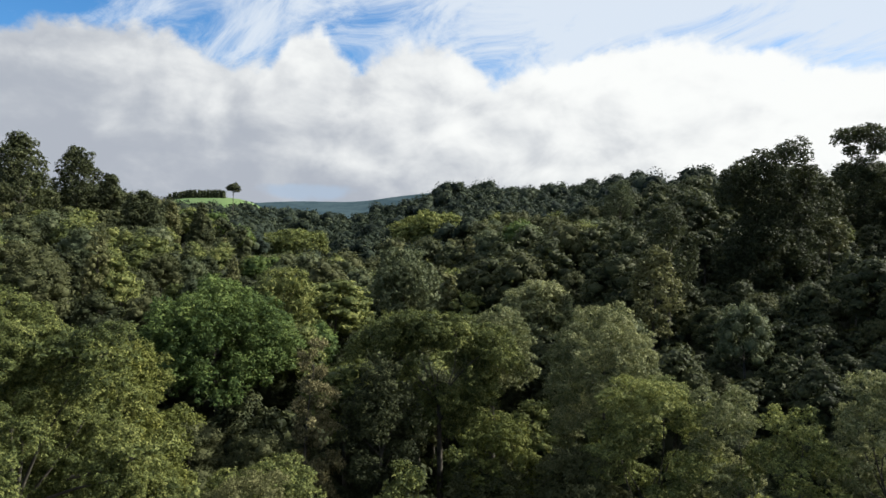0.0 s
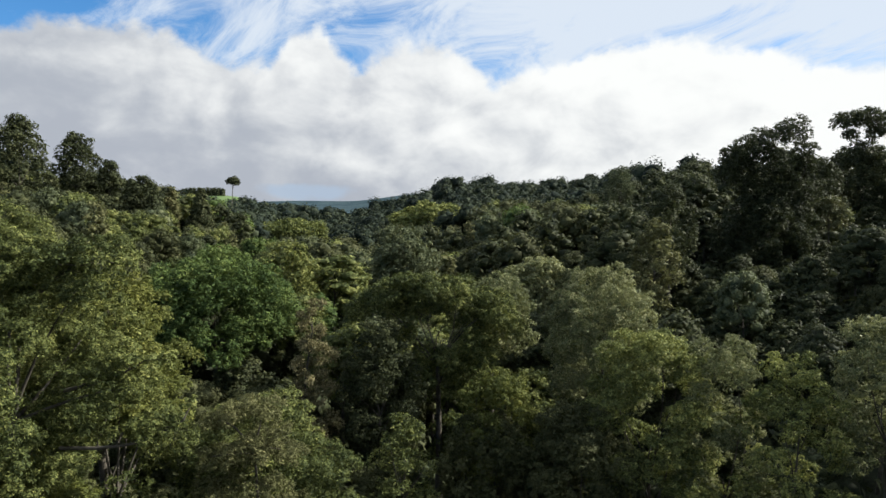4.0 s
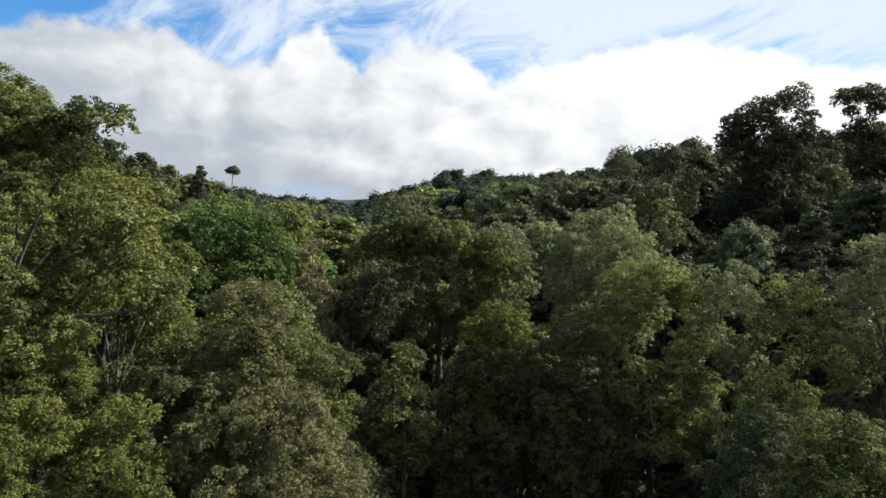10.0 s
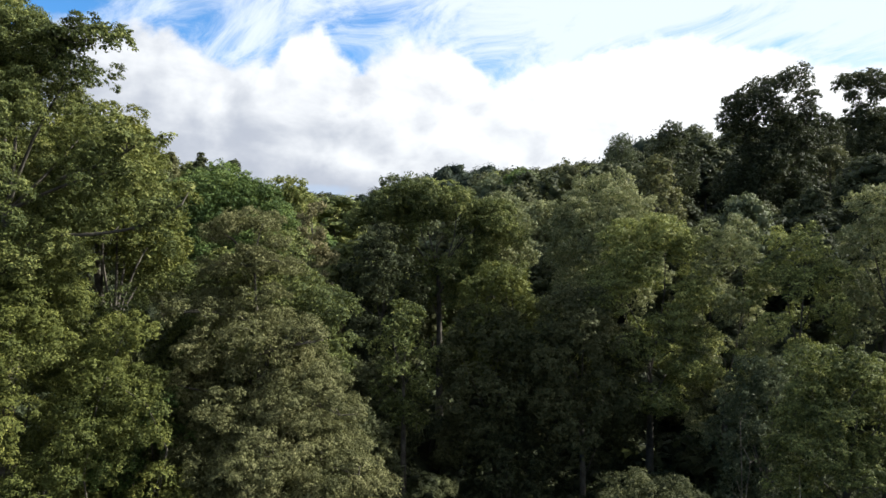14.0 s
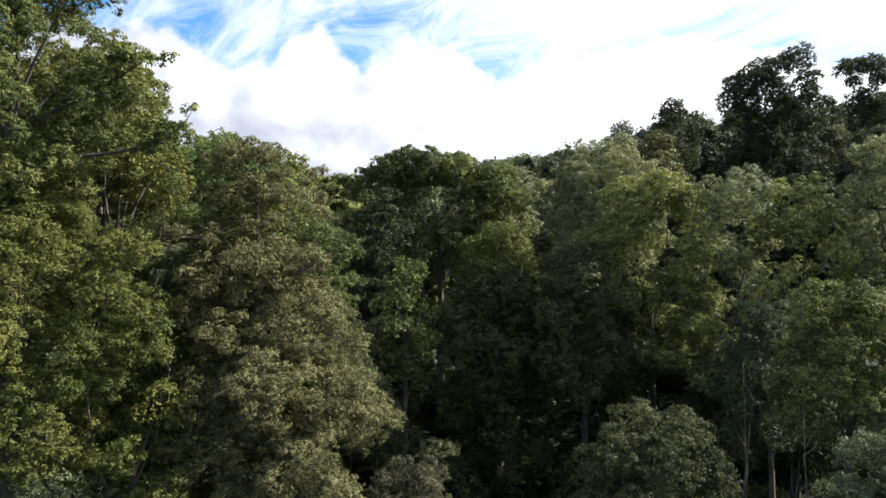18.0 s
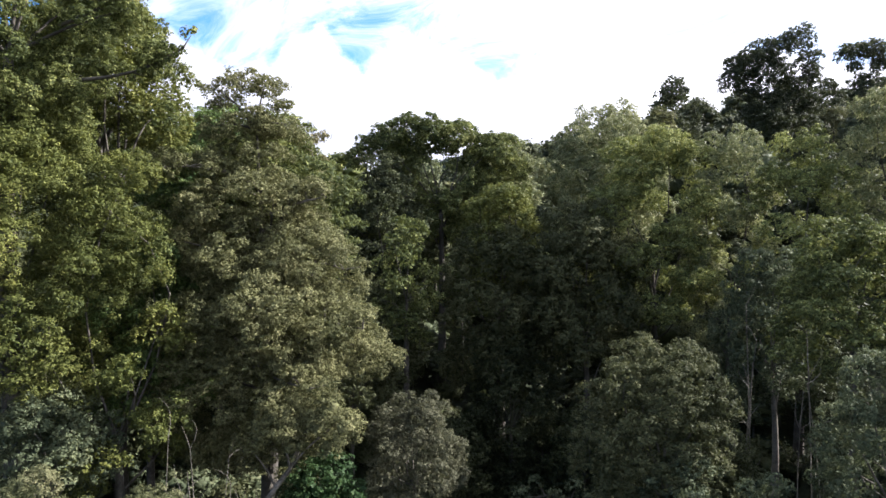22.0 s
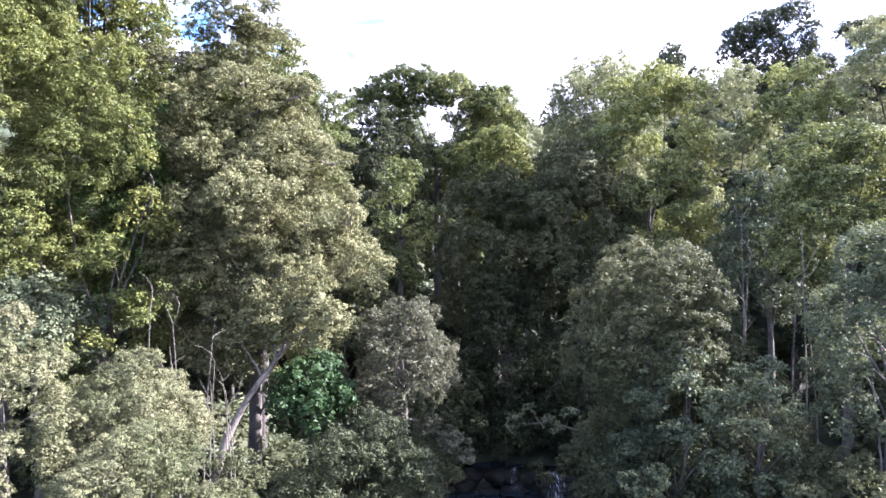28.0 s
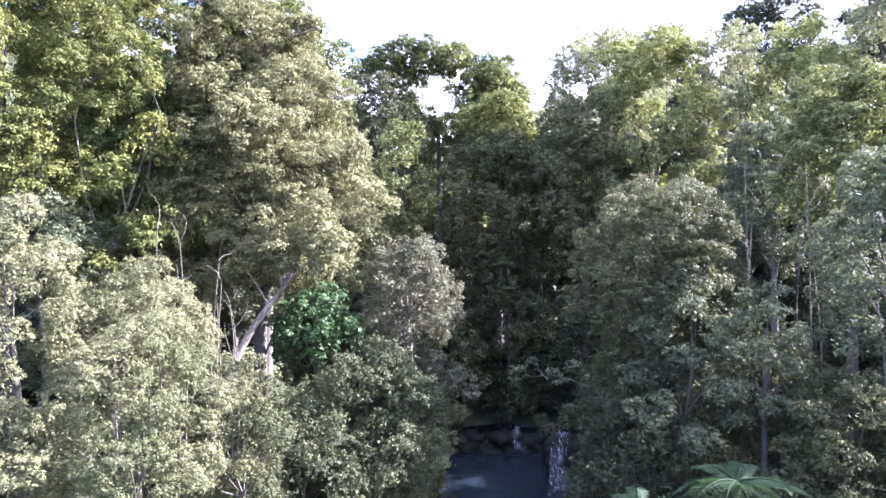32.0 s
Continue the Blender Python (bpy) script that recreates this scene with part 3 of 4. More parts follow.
tree("fine", 14.4, 58.0, 32.6, 17.5, 5.7, "pale grey-green tree with a feathery open crown", 0.167, 14, seen=40, mat=PALE, count=26)
tree("dome", 15.2, 47.5, 29.6, 11.0, 5.6, "tall tree with a yellow-olive domed crown", 0.144, 15, seen=24, count=30, mat=SUNNY)
tree("fine", 19.6, 45.0, 29.2, 10.0, 3.6, "slender grey-green tree with fine foliage", 0.137, 16, seen=40, mat=PALE)
tree("bright", 22.6, 41.5, 28.6, 11.0, 3.8, "fresh yellow-green tree with a rounded crown", 0.137, 17, seen=24, mat=SUNNY, count=26)
tree("fine", 28.3, 41.0, 31.1, 18.0, 3.7, "pale green tree with an open feathery crown", 0.168, 18, seen=32, mat=PALE)
tree("bright", 4.5, 50.0, 25.9, 14.0, 3.5, "yellow-green tree in the valley bottom", 0.187, 19, seen=32, mat=LIME)
tree("dark", -2.8, 46.8, 23.5, 13.0, 3.2, "slim olive tree with upright bunched foliage", 0.175, 20, seen=32, mat=OLIVE)
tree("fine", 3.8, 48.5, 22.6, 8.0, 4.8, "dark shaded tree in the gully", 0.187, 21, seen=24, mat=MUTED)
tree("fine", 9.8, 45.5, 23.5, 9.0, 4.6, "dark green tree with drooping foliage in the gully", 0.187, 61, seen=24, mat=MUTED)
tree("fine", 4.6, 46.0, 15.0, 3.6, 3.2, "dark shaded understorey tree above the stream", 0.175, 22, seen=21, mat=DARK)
tree("column", -11.1, 55.8, 28.8, 11.0, 2.9, "narrow columnar tree with bronze-green hanging foliage", 0.187, 23, seen=40, mat=RUST)
tree("bright", -23.2, 66.5, 34.4, 20.5, 8.6, "wide bright green tree with soft rounded foliage", 0.237, 24, seen=40, count=26)
# left bank, close
conifer = tree("cone", -8.3, 28.8, 27.4, 12.6, 7.0, "tall conifer with bronze-olive foliage on a leaning grey trunk", 0.084, 25, "conifer", seen=20, trunk_r=0.3, flat=0.6, core=0.7, cover=0.9,
               plan=[(-1.7, 27.9, 0.75), (-0.6, 28.3, 0.8), (0.4, 28.2, 0.7), (1.1, 27.4, 0.5), (1.4, 26.3, 0.65), (-0.1, 26.4, 0.9), (-1.6, 26.2, 0.75)])
tree("dome", -9.4, 33.5, 28.0, 16.0, 5.0, "olive broad-crowned tree behind a conifer", 0.128, 26, seen=32, mat=OLIVE)
left_giant = tree("ragged", -16.9, 25.4, 37.6, 24.0, 4.7, "tall olive-green tree with a ragged open crown", 0.091, 27, seen=24, count=30, mat=OLIVE, cover=1.3, core=0.6,
                  plan=[(3.6, 35.6, 0.7), (3.2, 34.0, 0.8), (4.2, 31.6, 0.8), (5.0, 30.2, 0.7), (5.6, 28.6, 0.8)])
tree("bright", -16.6, 24.6, 27.5, 12.5, 5.0, "leafy green tree with yellow-green tips", 0.09, 28, seen=24, count=22, mat=LIME)
tree("bright", -12.3, 24.2, 25.2, 8.0, 2.8, "leafy yellow-green tree beside a tall tree", 0.09, 128, seen=24, mat=LIME)
tree("ragged", -15.2, 30.2, 34.2, 18.0, 3.1, "ragged olive tree on the valley bank", 0.128, 29, seen=29)
tree("bright", -17.5, 33.0, 34.2, 22.0, 5.0, "yellow-green leafy tree on the bank", 0.139, 30, seen=32, mat=LIME)
tree("bright", -12.6, 27.5, 22.0, 12.0, 3.4, "dark green understorey tree beside a conifer", 0.09, 31, seen=22)


def bough(root, a, b, seed, leaf, mat, bark=BARK):
    """A long limb that reaches out of a crown, with loose sprays along it."""
    rng = np.random.default_rng(seed)
    base = np.array(root.location)
    line = bent(np.array(a) - base, np.array(b) - base, rng, 9, 0.10)
    v, q = tube(line, np.linspace(0.085, 0.02, 9), 7)
    limb = part("limb", raw_mesh("limb", v, q, None, [bark]), root)
    for i in (2, 3, 4, 4, 5, 6, 6, 7, 8, 8):
        tip = line[i] + np.array([rng.normal() * 0.4, rng.normal() * 0.4, rng.uniform(-0.2, 0.6)])
        tv, tq = tube(bent(line[i], tip, rng, 4, 0.1), np.linspace(0.04, 0.01, 4), 5)
        part("twig", raw_mesh("twig", tv, tq, None, [bark]), limb)
        fv, ft = leaf_cloud(rng, [(tip, rng.uniform(0.35, 0.6))], leaf, 0.8, flat=0.6, core=0)
        tagged(part("foliage_clump", raw_mesh("foliage_clump", fv, None, ft, [mat]), root), kind="stuff")


bough(left_giant, (-15.0, 25.4, 27.8), (-10.0, 25.1, 29.0), 201, 0.15, OLIVE)
bough(left_giant, (-15.0, 25.6, 30.0), (-11.3, 24.8, 31.4), 202, 0.15, OLIVE)
bough(left_giant, (-15.5, 25.2, 34.0), (-12.6, 24.6, 35.2), 203, 0.15, OLIVE)


def leaning_tree():
    """An old pale trunk that leans over the bank and forks below a small crown."""
    rng = np.random.default_rng(85)
    x, y = -9.6, 23.2
    g = gz(x, y) - 0.2
    root = thing("leaning_tree", x, y, g, "small tree with a thick leaning pale forked trunk", "tree", "forest trees")
    base = np.array([x, y, g])
    knee, fork = np.array([-7.7, 23.8, 10.1]) - base, np.array([-6.0, 24.6, 12.9]) - base
    line = np.concatenate([bent((0, 0, 0), knee, rng, 5, 0.04), bent(knee, fork, rng, 5, 0.06)[1:]])
    v, q = tube(line, np.linspace(0.20, 0.09, len(line)), 9)
    trunk = part("trunk", raw_mesh("trunk", v, q, None, [PALE_BARK]), root)
    tips = [(-5.3, 25.0, 14.5), (-4.7, 25.0, 15.3), (-6.5, 24.4, 14.2), (-7.2, 24.2, 13.6), (-4.2, 24.9, 14.6)]
    for i, tip in enumerate(tips):
        tip = np.array(tip) - base
        start = line[-1] if i < 3 else line[-2]
        v, q = tube(bent(start, tip, rng, 6, 0.12), np.linspace(0.06, 0.015, 6), 7)
        part("limb", raw_mesh("limb", v, q, None, [PALE_BARK]), trunk)
        if i in (0, 1, 4):
            for k in range(3):
                fv, ft = leaf_cloud(rng, [(tip + rng.normal(size=3) * 0.45, rng.uniform(0.5, 0.75))], 0.095, 0.9, flat=0.7, core=0.5)
                tagged(part("foliage_clump", raw_mesh("foliage_clump", fv, None, ft, [BRONZE]), root), kind="stuff")


leaning_tree()
for a, b, seed in (((-8.3, 28.4, 22.5), (-5.0, 27.2, 23.4), 213), ((-8.3, 28.4, 20.0), (-4.2, 26.6, 20.4), 214), ((-8.3, 28.4, 18.2), (-3.4, 26.4, 18.0), 215),
                   ((-8.3, 28.2, 19.0), (-6.4, 24.6, 19.4), 216), ((-8.3, 28.2, 16.4), (-5.2, 24.6, 16.0), 217), ((-8.3, 28.4, 24.0), (-11.4, 26.4, 24.6), 218)):
    bough(conifer, a, b, seed, 0.085, BRONZE, PALE_BARK)
# right bank, close; its shade is put into MUTED and DARK leaves
tree("dome", 18.9, 30.2, 22.9, 13.5, 3.6, "yellow-green tree with a flat layered crown", 0.126, 32, seen=24)
tree("fine", 15.6, 22.4, 18.1, 9.0, 2.7, "slender grey-green tree with pale thin stems", 0.096, 33, seen=18, bark=PALE_BARK)
tree("fine", 9.4, 28.0, 16.9, 8.5, 4.0, "rounded grey-green tree with fine hanging leaves, darkened for shade", 0.108, 34, seen=18, count=22, mat=MUTED)
tree("fine", 11.2, 31.0, 11.5, 3.0, 4.6, "dense shade-darkened grey-green thicket over the stream bank", 0.120, 35, "thicket", "shrub", seen=15, cover=0.7, count=20, mat=MUTED)
tree("fine", 18.1, 36.0, 21.0, 10.0, 3.2, "grey-green tree with pale slender trunks", 0.138, 36, seen=21, bark=PALE_BARK)
tree("palebig", 9.1, 24.6, 13.5, 4.5, 2.4, "pale broad-leaved shrub in front of dark foliage", 0.106, 37, "shrub", "shrub", "shrubs", seen=18, mat=GREY)
tree("palebig", 11.5, 23.2, 13.3, 6.5, 1.6, "small pale broad-leaved shrub", 0.098, 38, "shrub", "shrub", "shrubs", seen=18, mat=GREY)
tree("fine", 13.2, 21.2, 10.5, 4.0, 2.2, "grey-green shrub on the stream bank", 0.096, 39, "shrub", "shrub", "shrubs", seen=15, mat=MUTED)
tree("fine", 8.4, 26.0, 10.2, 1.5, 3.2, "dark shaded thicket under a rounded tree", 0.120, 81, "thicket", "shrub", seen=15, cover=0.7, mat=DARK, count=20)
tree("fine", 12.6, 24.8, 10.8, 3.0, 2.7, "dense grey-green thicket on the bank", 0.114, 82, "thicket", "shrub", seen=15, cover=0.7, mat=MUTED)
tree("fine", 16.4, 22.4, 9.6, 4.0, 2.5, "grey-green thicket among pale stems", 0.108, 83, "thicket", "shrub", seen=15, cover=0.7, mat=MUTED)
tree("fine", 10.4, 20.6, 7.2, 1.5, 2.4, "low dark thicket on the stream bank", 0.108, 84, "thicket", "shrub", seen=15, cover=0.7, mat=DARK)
# stream side, close; DARK leaves put the gully's shade into colour
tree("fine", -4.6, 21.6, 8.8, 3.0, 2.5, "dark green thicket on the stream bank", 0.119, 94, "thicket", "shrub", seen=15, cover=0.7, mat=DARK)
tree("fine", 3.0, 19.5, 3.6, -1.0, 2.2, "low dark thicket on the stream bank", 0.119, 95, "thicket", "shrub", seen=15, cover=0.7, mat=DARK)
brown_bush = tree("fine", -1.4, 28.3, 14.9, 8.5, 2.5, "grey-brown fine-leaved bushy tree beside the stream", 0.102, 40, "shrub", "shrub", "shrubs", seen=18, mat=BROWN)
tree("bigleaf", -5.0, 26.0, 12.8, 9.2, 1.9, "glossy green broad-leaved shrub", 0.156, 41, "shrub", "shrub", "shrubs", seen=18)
tree("fine", -2.9, 24.5, 10.7, 3.5, 3.2, "rounded grey-green shrub on the stream bank, darkened for shade", 0.096, 42, "shrub", "shrub", "shrubs", seen=15, count=20, mat=DARK)
tree("silver", -10.6, 16.2, 16.0, 9.5, 1.9, "silvery sunlit shrub with pale leaves", 0.051, 43, "shrub", "shrub", "shrubs", seen=15)
tree("silver", -8.9, 18.8, 14.2, 9.0, 2.6, "silvery green sunlit shrub with many rounded tips", 0.051, 44, "shrub", "shrub", "shrubs", seen=15, count=20)
tree("silver", -7.4, 15.6, 12.9, 6.5, 2.3, "pale flowering-looking silvery shrub", 0.049, 45, "shrub", "shrub", "shrubs", seen=15, count=20)
tree("silver", -9.6, 13.9, 11.6, 6.0, 1.7, "silvery green shrub with pale fine leaves", 0.049, 146, "shrub", "shrub", "shrubs", seen=13)
tree("silver", -5.6, 18.2, 11.7, 5.5, 1.5, "green bushy shrub at the edge of a thicket", 0.056, 46, "shrub", "shrub", "shrubs", seen=15, mat=MUTED)
tree("silver", -13.9, 22.6, 16.6, 11.5, 2.3, "grey-green shrub under a tall tree", 0.102, 47, "shrub", "shrub", "shrubs", seen=18, mat=GREY)
tree("silver", 7.6, 34.8, 2.8, -0.6, 1.2, "blue-green shrub beside a waterfall", 0.111, 48, "shrub", "shrub", "shrubs", seen=18, mat=GREY)
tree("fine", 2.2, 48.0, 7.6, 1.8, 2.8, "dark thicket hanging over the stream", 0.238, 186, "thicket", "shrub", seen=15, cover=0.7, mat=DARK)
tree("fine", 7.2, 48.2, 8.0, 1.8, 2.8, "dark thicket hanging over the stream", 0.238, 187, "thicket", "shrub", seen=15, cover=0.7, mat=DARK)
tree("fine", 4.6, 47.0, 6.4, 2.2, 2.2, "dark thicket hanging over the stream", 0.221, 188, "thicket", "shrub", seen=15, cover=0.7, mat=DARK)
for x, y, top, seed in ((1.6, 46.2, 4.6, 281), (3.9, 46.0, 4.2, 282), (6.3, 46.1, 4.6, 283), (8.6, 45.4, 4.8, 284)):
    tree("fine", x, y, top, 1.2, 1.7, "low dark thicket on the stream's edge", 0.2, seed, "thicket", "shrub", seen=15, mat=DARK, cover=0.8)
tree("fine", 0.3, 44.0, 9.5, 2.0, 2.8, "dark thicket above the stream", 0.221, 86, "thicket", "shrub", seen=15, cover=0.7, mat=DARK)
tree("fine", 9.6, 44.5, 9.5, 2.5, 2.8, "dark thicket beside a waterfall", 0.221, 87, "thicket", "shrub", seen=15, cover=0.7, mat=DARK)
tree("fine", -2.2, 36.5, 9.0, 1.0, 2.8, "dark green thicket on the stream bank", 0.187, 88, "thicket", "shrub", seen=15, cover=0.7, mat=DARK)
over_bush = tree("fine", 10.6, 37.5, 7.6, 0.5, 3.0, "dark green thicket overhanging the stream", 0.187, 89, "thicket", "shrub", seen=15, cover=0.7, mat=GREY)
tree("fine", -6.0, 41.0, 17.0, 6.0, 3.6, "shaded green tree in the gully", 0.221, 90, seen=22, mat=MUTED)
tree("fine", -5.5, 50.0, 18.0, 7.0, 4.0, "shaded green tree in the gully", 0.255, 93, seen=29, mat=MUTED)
bough(over_bush, (9.8, 37.4, 4.4), (4.0, 36.6, 6.6), 204, 0.16, GREY)
bough(over_bush, (9.6, 37.0, 3.0), (5.6, 36.0, 3.9), 205, 0.16, MUTED)
bough(brown_bush, (-1.2, 28.0, 9.6), (1.0, 27.6, 8.0), 206, 0.12, BROWN)
bough(brown_bush, (-1.2, 28.2, 8.6), (0.7, 28.4, 6.6), 207, 0.12, SILVER)
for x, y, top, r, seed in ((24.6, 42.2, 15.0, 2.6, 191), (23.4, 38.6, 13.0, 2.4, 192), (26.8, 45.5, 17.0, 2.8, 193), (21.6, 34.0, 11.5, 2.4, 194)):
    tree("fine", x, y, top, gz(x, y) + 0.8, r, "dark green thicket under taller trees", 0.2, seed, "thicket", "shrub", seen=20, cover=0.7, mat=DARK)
# the valley's sides, farther off
tree("dark", 52.0, 106.0, 43.0, 27.0, 8.4, "large dark emergent tree on the ridge with a gappy spreading crown", 0.34, 50, seen=40, split=False, count=22, core=0.8, flat=0.85,
     plan=[(3.9, 51.8, 2.3), (0.8, 50.7, 2.0), (-1.9, 48.6, 2.2), (-5.0, 48.0, 1.7), (-6.3, 45.2, 1.7), (-2.6, 44.7, 2.4), (1.2, 46.7, 2.4), (6.2, 48.8, 1.7), (6.9, 46.6, 1.6), (6.6, 45.2, 1.5), (7.0, 42.4, 1.9), (3.5, 43.0, 2.6)])
tree("dark", 91.7, 142.5, 55.0, 34.0, 9.5, "large dark umbrella-crowned emergent tree on the skyline", 0.42, 51, seen=40, split=False, count=22, core=0.8, flat=0.8,
     plan=[(-5.0, 58.8, 1.7), (-2.0, 59.8, 2.0), (1.0, 60.0, 2.0), (4.7, 59.2, 2.4), (2.3, 56.6, 1.8), (-3.1, 56.0, 1.6)])
tree("dark", 70.0, 121.0, 50.0, 35.0, 4.6, "dark round-topped tree between two emergent trees on the ridge", 0.36, 152, seen=40, split=False, count=18)
tree("dark", 31.4, 90.5, 42.4, 30.0, 4.6, "dark round-topped tree on the ridge", 0.32, 52, seen=29, split=False, count=20, core=0.8)
tree("fine", 44.6, 165.0, 51.0, 40.0, 4.0, "thin sparse tree standing clear on the skyline", 0.4, 53, seen=32, split=False, cover=0.6, core=0)
tree("dark", -85.0, 131.8, 60.0, 36.0, 6.8, "tall dark emergent tree on the hillside", 0.55, 54, seen=40, split=False, count=24)
tree("dark", -90.9, 162.8, 60.8, 38.0, 6.8, "tall dark emergent tree on the hillside", 0.6, 55, seen=40, split=False, count=24)
tree("dark", -83.8, 165.5, 53.2, 40.0, 4.0, "dark round-topped tree on the hillside", 0.7, 56, seen=40, split=False)
tree("dark", -68.7, 150.5, 48.5, 36.0, 5.2, "dark round-topped tree on the hillside", 0.65, 57, seen=40, split=False)
tree("dome", -48.6, 211.0, 39.7, 27.0, 11.4, "pale yellow-green wide dome-crowned tree", 0.8, 58, seen=40, split=False, count=26, mat=SUNNY)
tree("dome", -3.7, 239.0, 45.1, 31.0, 15.0, "pale yellow-green wide dome-crowned tree", 0.85, 59, seen=40, split=False, count=30, mat=SUNNY)
tree("fine", -6.3, 105.0, 35.7, 24.0, 5.8, "grey-green rounded tree with fine foliage", 0.5, 60, seen=40, split=False)
tree("bright", -20.1, 85.0, 34.6, 24.0, 4.0, "yellow-green tree with an upright crown", 0.45, 62, seen=40, split=False, mat=OLIVE)
tree("silver", 63.4, 107.2, 41.4, 34.0, 2.9, "pale silvery shrub on the shaded hillside", 0.4, 63, "shrub", "shrub", "shrubs", seen=40, split=False)
tree("cone", -57.3, 155.5, 44.8, 34.0, 3.8, "small dark conifer standing over the canopy", 0.5, 64, "conifer", seen=32, split=False, mat=DARK)
tree("dark", 27.6, 85.0, 37.8, 25.0, 3.8, "bronze-green tree on the shaded slope", 0.45, 65, seen=40, split=False, mat=BRONZE)

tree("dome", -106.0, 332.0, 61.6, 56.2, 3.2, "lone flat-topped tree on tall bare stems against the sky", 0.7, 66, seen=40, split=False, count=9, mat=DARK, trunk_r=0.3)

# ---- forest between ----
GLADE = random.Random(7)


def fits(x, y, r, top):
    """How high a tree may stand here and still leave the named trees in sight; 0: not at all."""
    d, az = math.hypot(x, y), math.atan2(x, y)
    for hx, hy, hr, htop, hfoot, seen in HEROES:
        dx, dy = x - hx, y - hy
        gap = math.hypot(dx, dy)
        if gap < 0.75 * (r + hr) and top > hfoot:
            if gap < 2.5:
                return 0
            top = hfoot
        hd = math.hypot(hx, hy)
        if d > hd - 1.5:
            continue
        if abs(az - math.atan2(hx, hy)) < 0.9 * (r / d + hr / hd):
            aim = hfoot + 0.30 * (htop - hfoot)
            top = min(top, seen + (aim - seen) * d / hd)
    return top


KINDS = [("dome", OLIVE, "olive-green broad-crowned forest tree", 2), ("bright", BRIGHT, "fresh green leafy forest tree", 1), ("fine", MUTED, "muted green fine-leaved forest tree", 3),
         ("fine", GREY, "grey-green forest tree with fine foliage", 2), ("dark", DARK, "dark green podocarp tree", 5),
         ("column", BRONZE, "bronze-green narrow forest tree", 1), ("dark", OLIVE, "ragged olive forest tree", 2)]
BAG = [k for k in KINDS for _ in range(k[3])]
# darker kinds, picked where shade is put into leaf colour
SHADE_TONED = [KINDS[4]] * 6 + [KINDS[2]] * 4 + [KINDS[3], KINDS[0]]
MASTERS = {}


def forest_tree(kind, tier, x, y, top):
    """A copy of one of the master trees, 16 m tall with a crown 8 m wide, scaled to this place."""
    style, mat, label, _ = kind
    variant = GLADE.randrange(3)
    key = (style, mat.name, tier, variant)
    g = gz(x, y) - 0.2
    size = (top - g) / 16.0
    m = Matrix.Translation((x, y, g)) @ Matrix.Rotation(GLADE.uniform(0, 6.28), 4, "Z") @ Matrix.Diagonal((size * GLADE.uniform(0.9, 1.2), size * GLADE.uniform(0.9, 1.2), size, 1))
    if key not in MASTERS:
        h0 = gz(0, -200) - 0.15
        keep = len(HEROES)
        ob = tree(style, 0, -200, h0 + 16, h0 + (6.5 if style != "column" else 3.5), 4.0 if style != "column" else 2.2, label + " in the valley", (0.34, 0.46)[tier],
                  hash_of(key), split=False, mat=mat, count=22, cover=0.75, core=0.70, fine=False)
        del HEROES[keep:]
        ob.matrix_basis = m
        MASTERS[key] = ob
        return ob
    return copy_thing(MASTERS[key], m)


def hash_of(key):
    return sum((i + 3) * ord(c) for i, c in enumerate("".join(str(k) for k in key))) % 99991


def tree_sites():
    """Places for the nameless trees: x, y, top, kind, from near to far."""
    sites, y0 = [], 38.0
    while y0 < 190:
        step = 5.0 + y0 * 0.013
        half = y0 * 0.74 + 10
        for x0 in np.arange(-half, half, step):
            x, y = x0 + GLADE.uniform(-1.8, 1.8), y0 + GLADE.uniform(-1.8, 1.8)
            # right slope and valley bottom: their shade painted by choosing darker leaves
            kind = KINDS[4] if x / y > 0.24 and GLADE.random() < 0.75 else GLADE.choice(SHADE_TONED if x / y > 0.16 or y < 72 else BAG)
            g = gz(x, y)
            top = g + GLADE.uniform(10.5, 17.5) * (0.9 if y < 70 else 1.0)
            if abs(x - 5) < 4 and y < 60:
                continue
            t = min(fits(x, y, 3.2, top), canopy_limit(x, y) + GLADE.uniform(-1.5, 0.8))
            if t - g >= 2.2:
                sites.append((x, y, t, kind))
        y0 += step * 0.92
    return sites


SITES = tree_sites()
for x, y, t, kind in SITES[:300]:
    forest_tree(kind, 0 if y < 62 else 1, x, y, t)


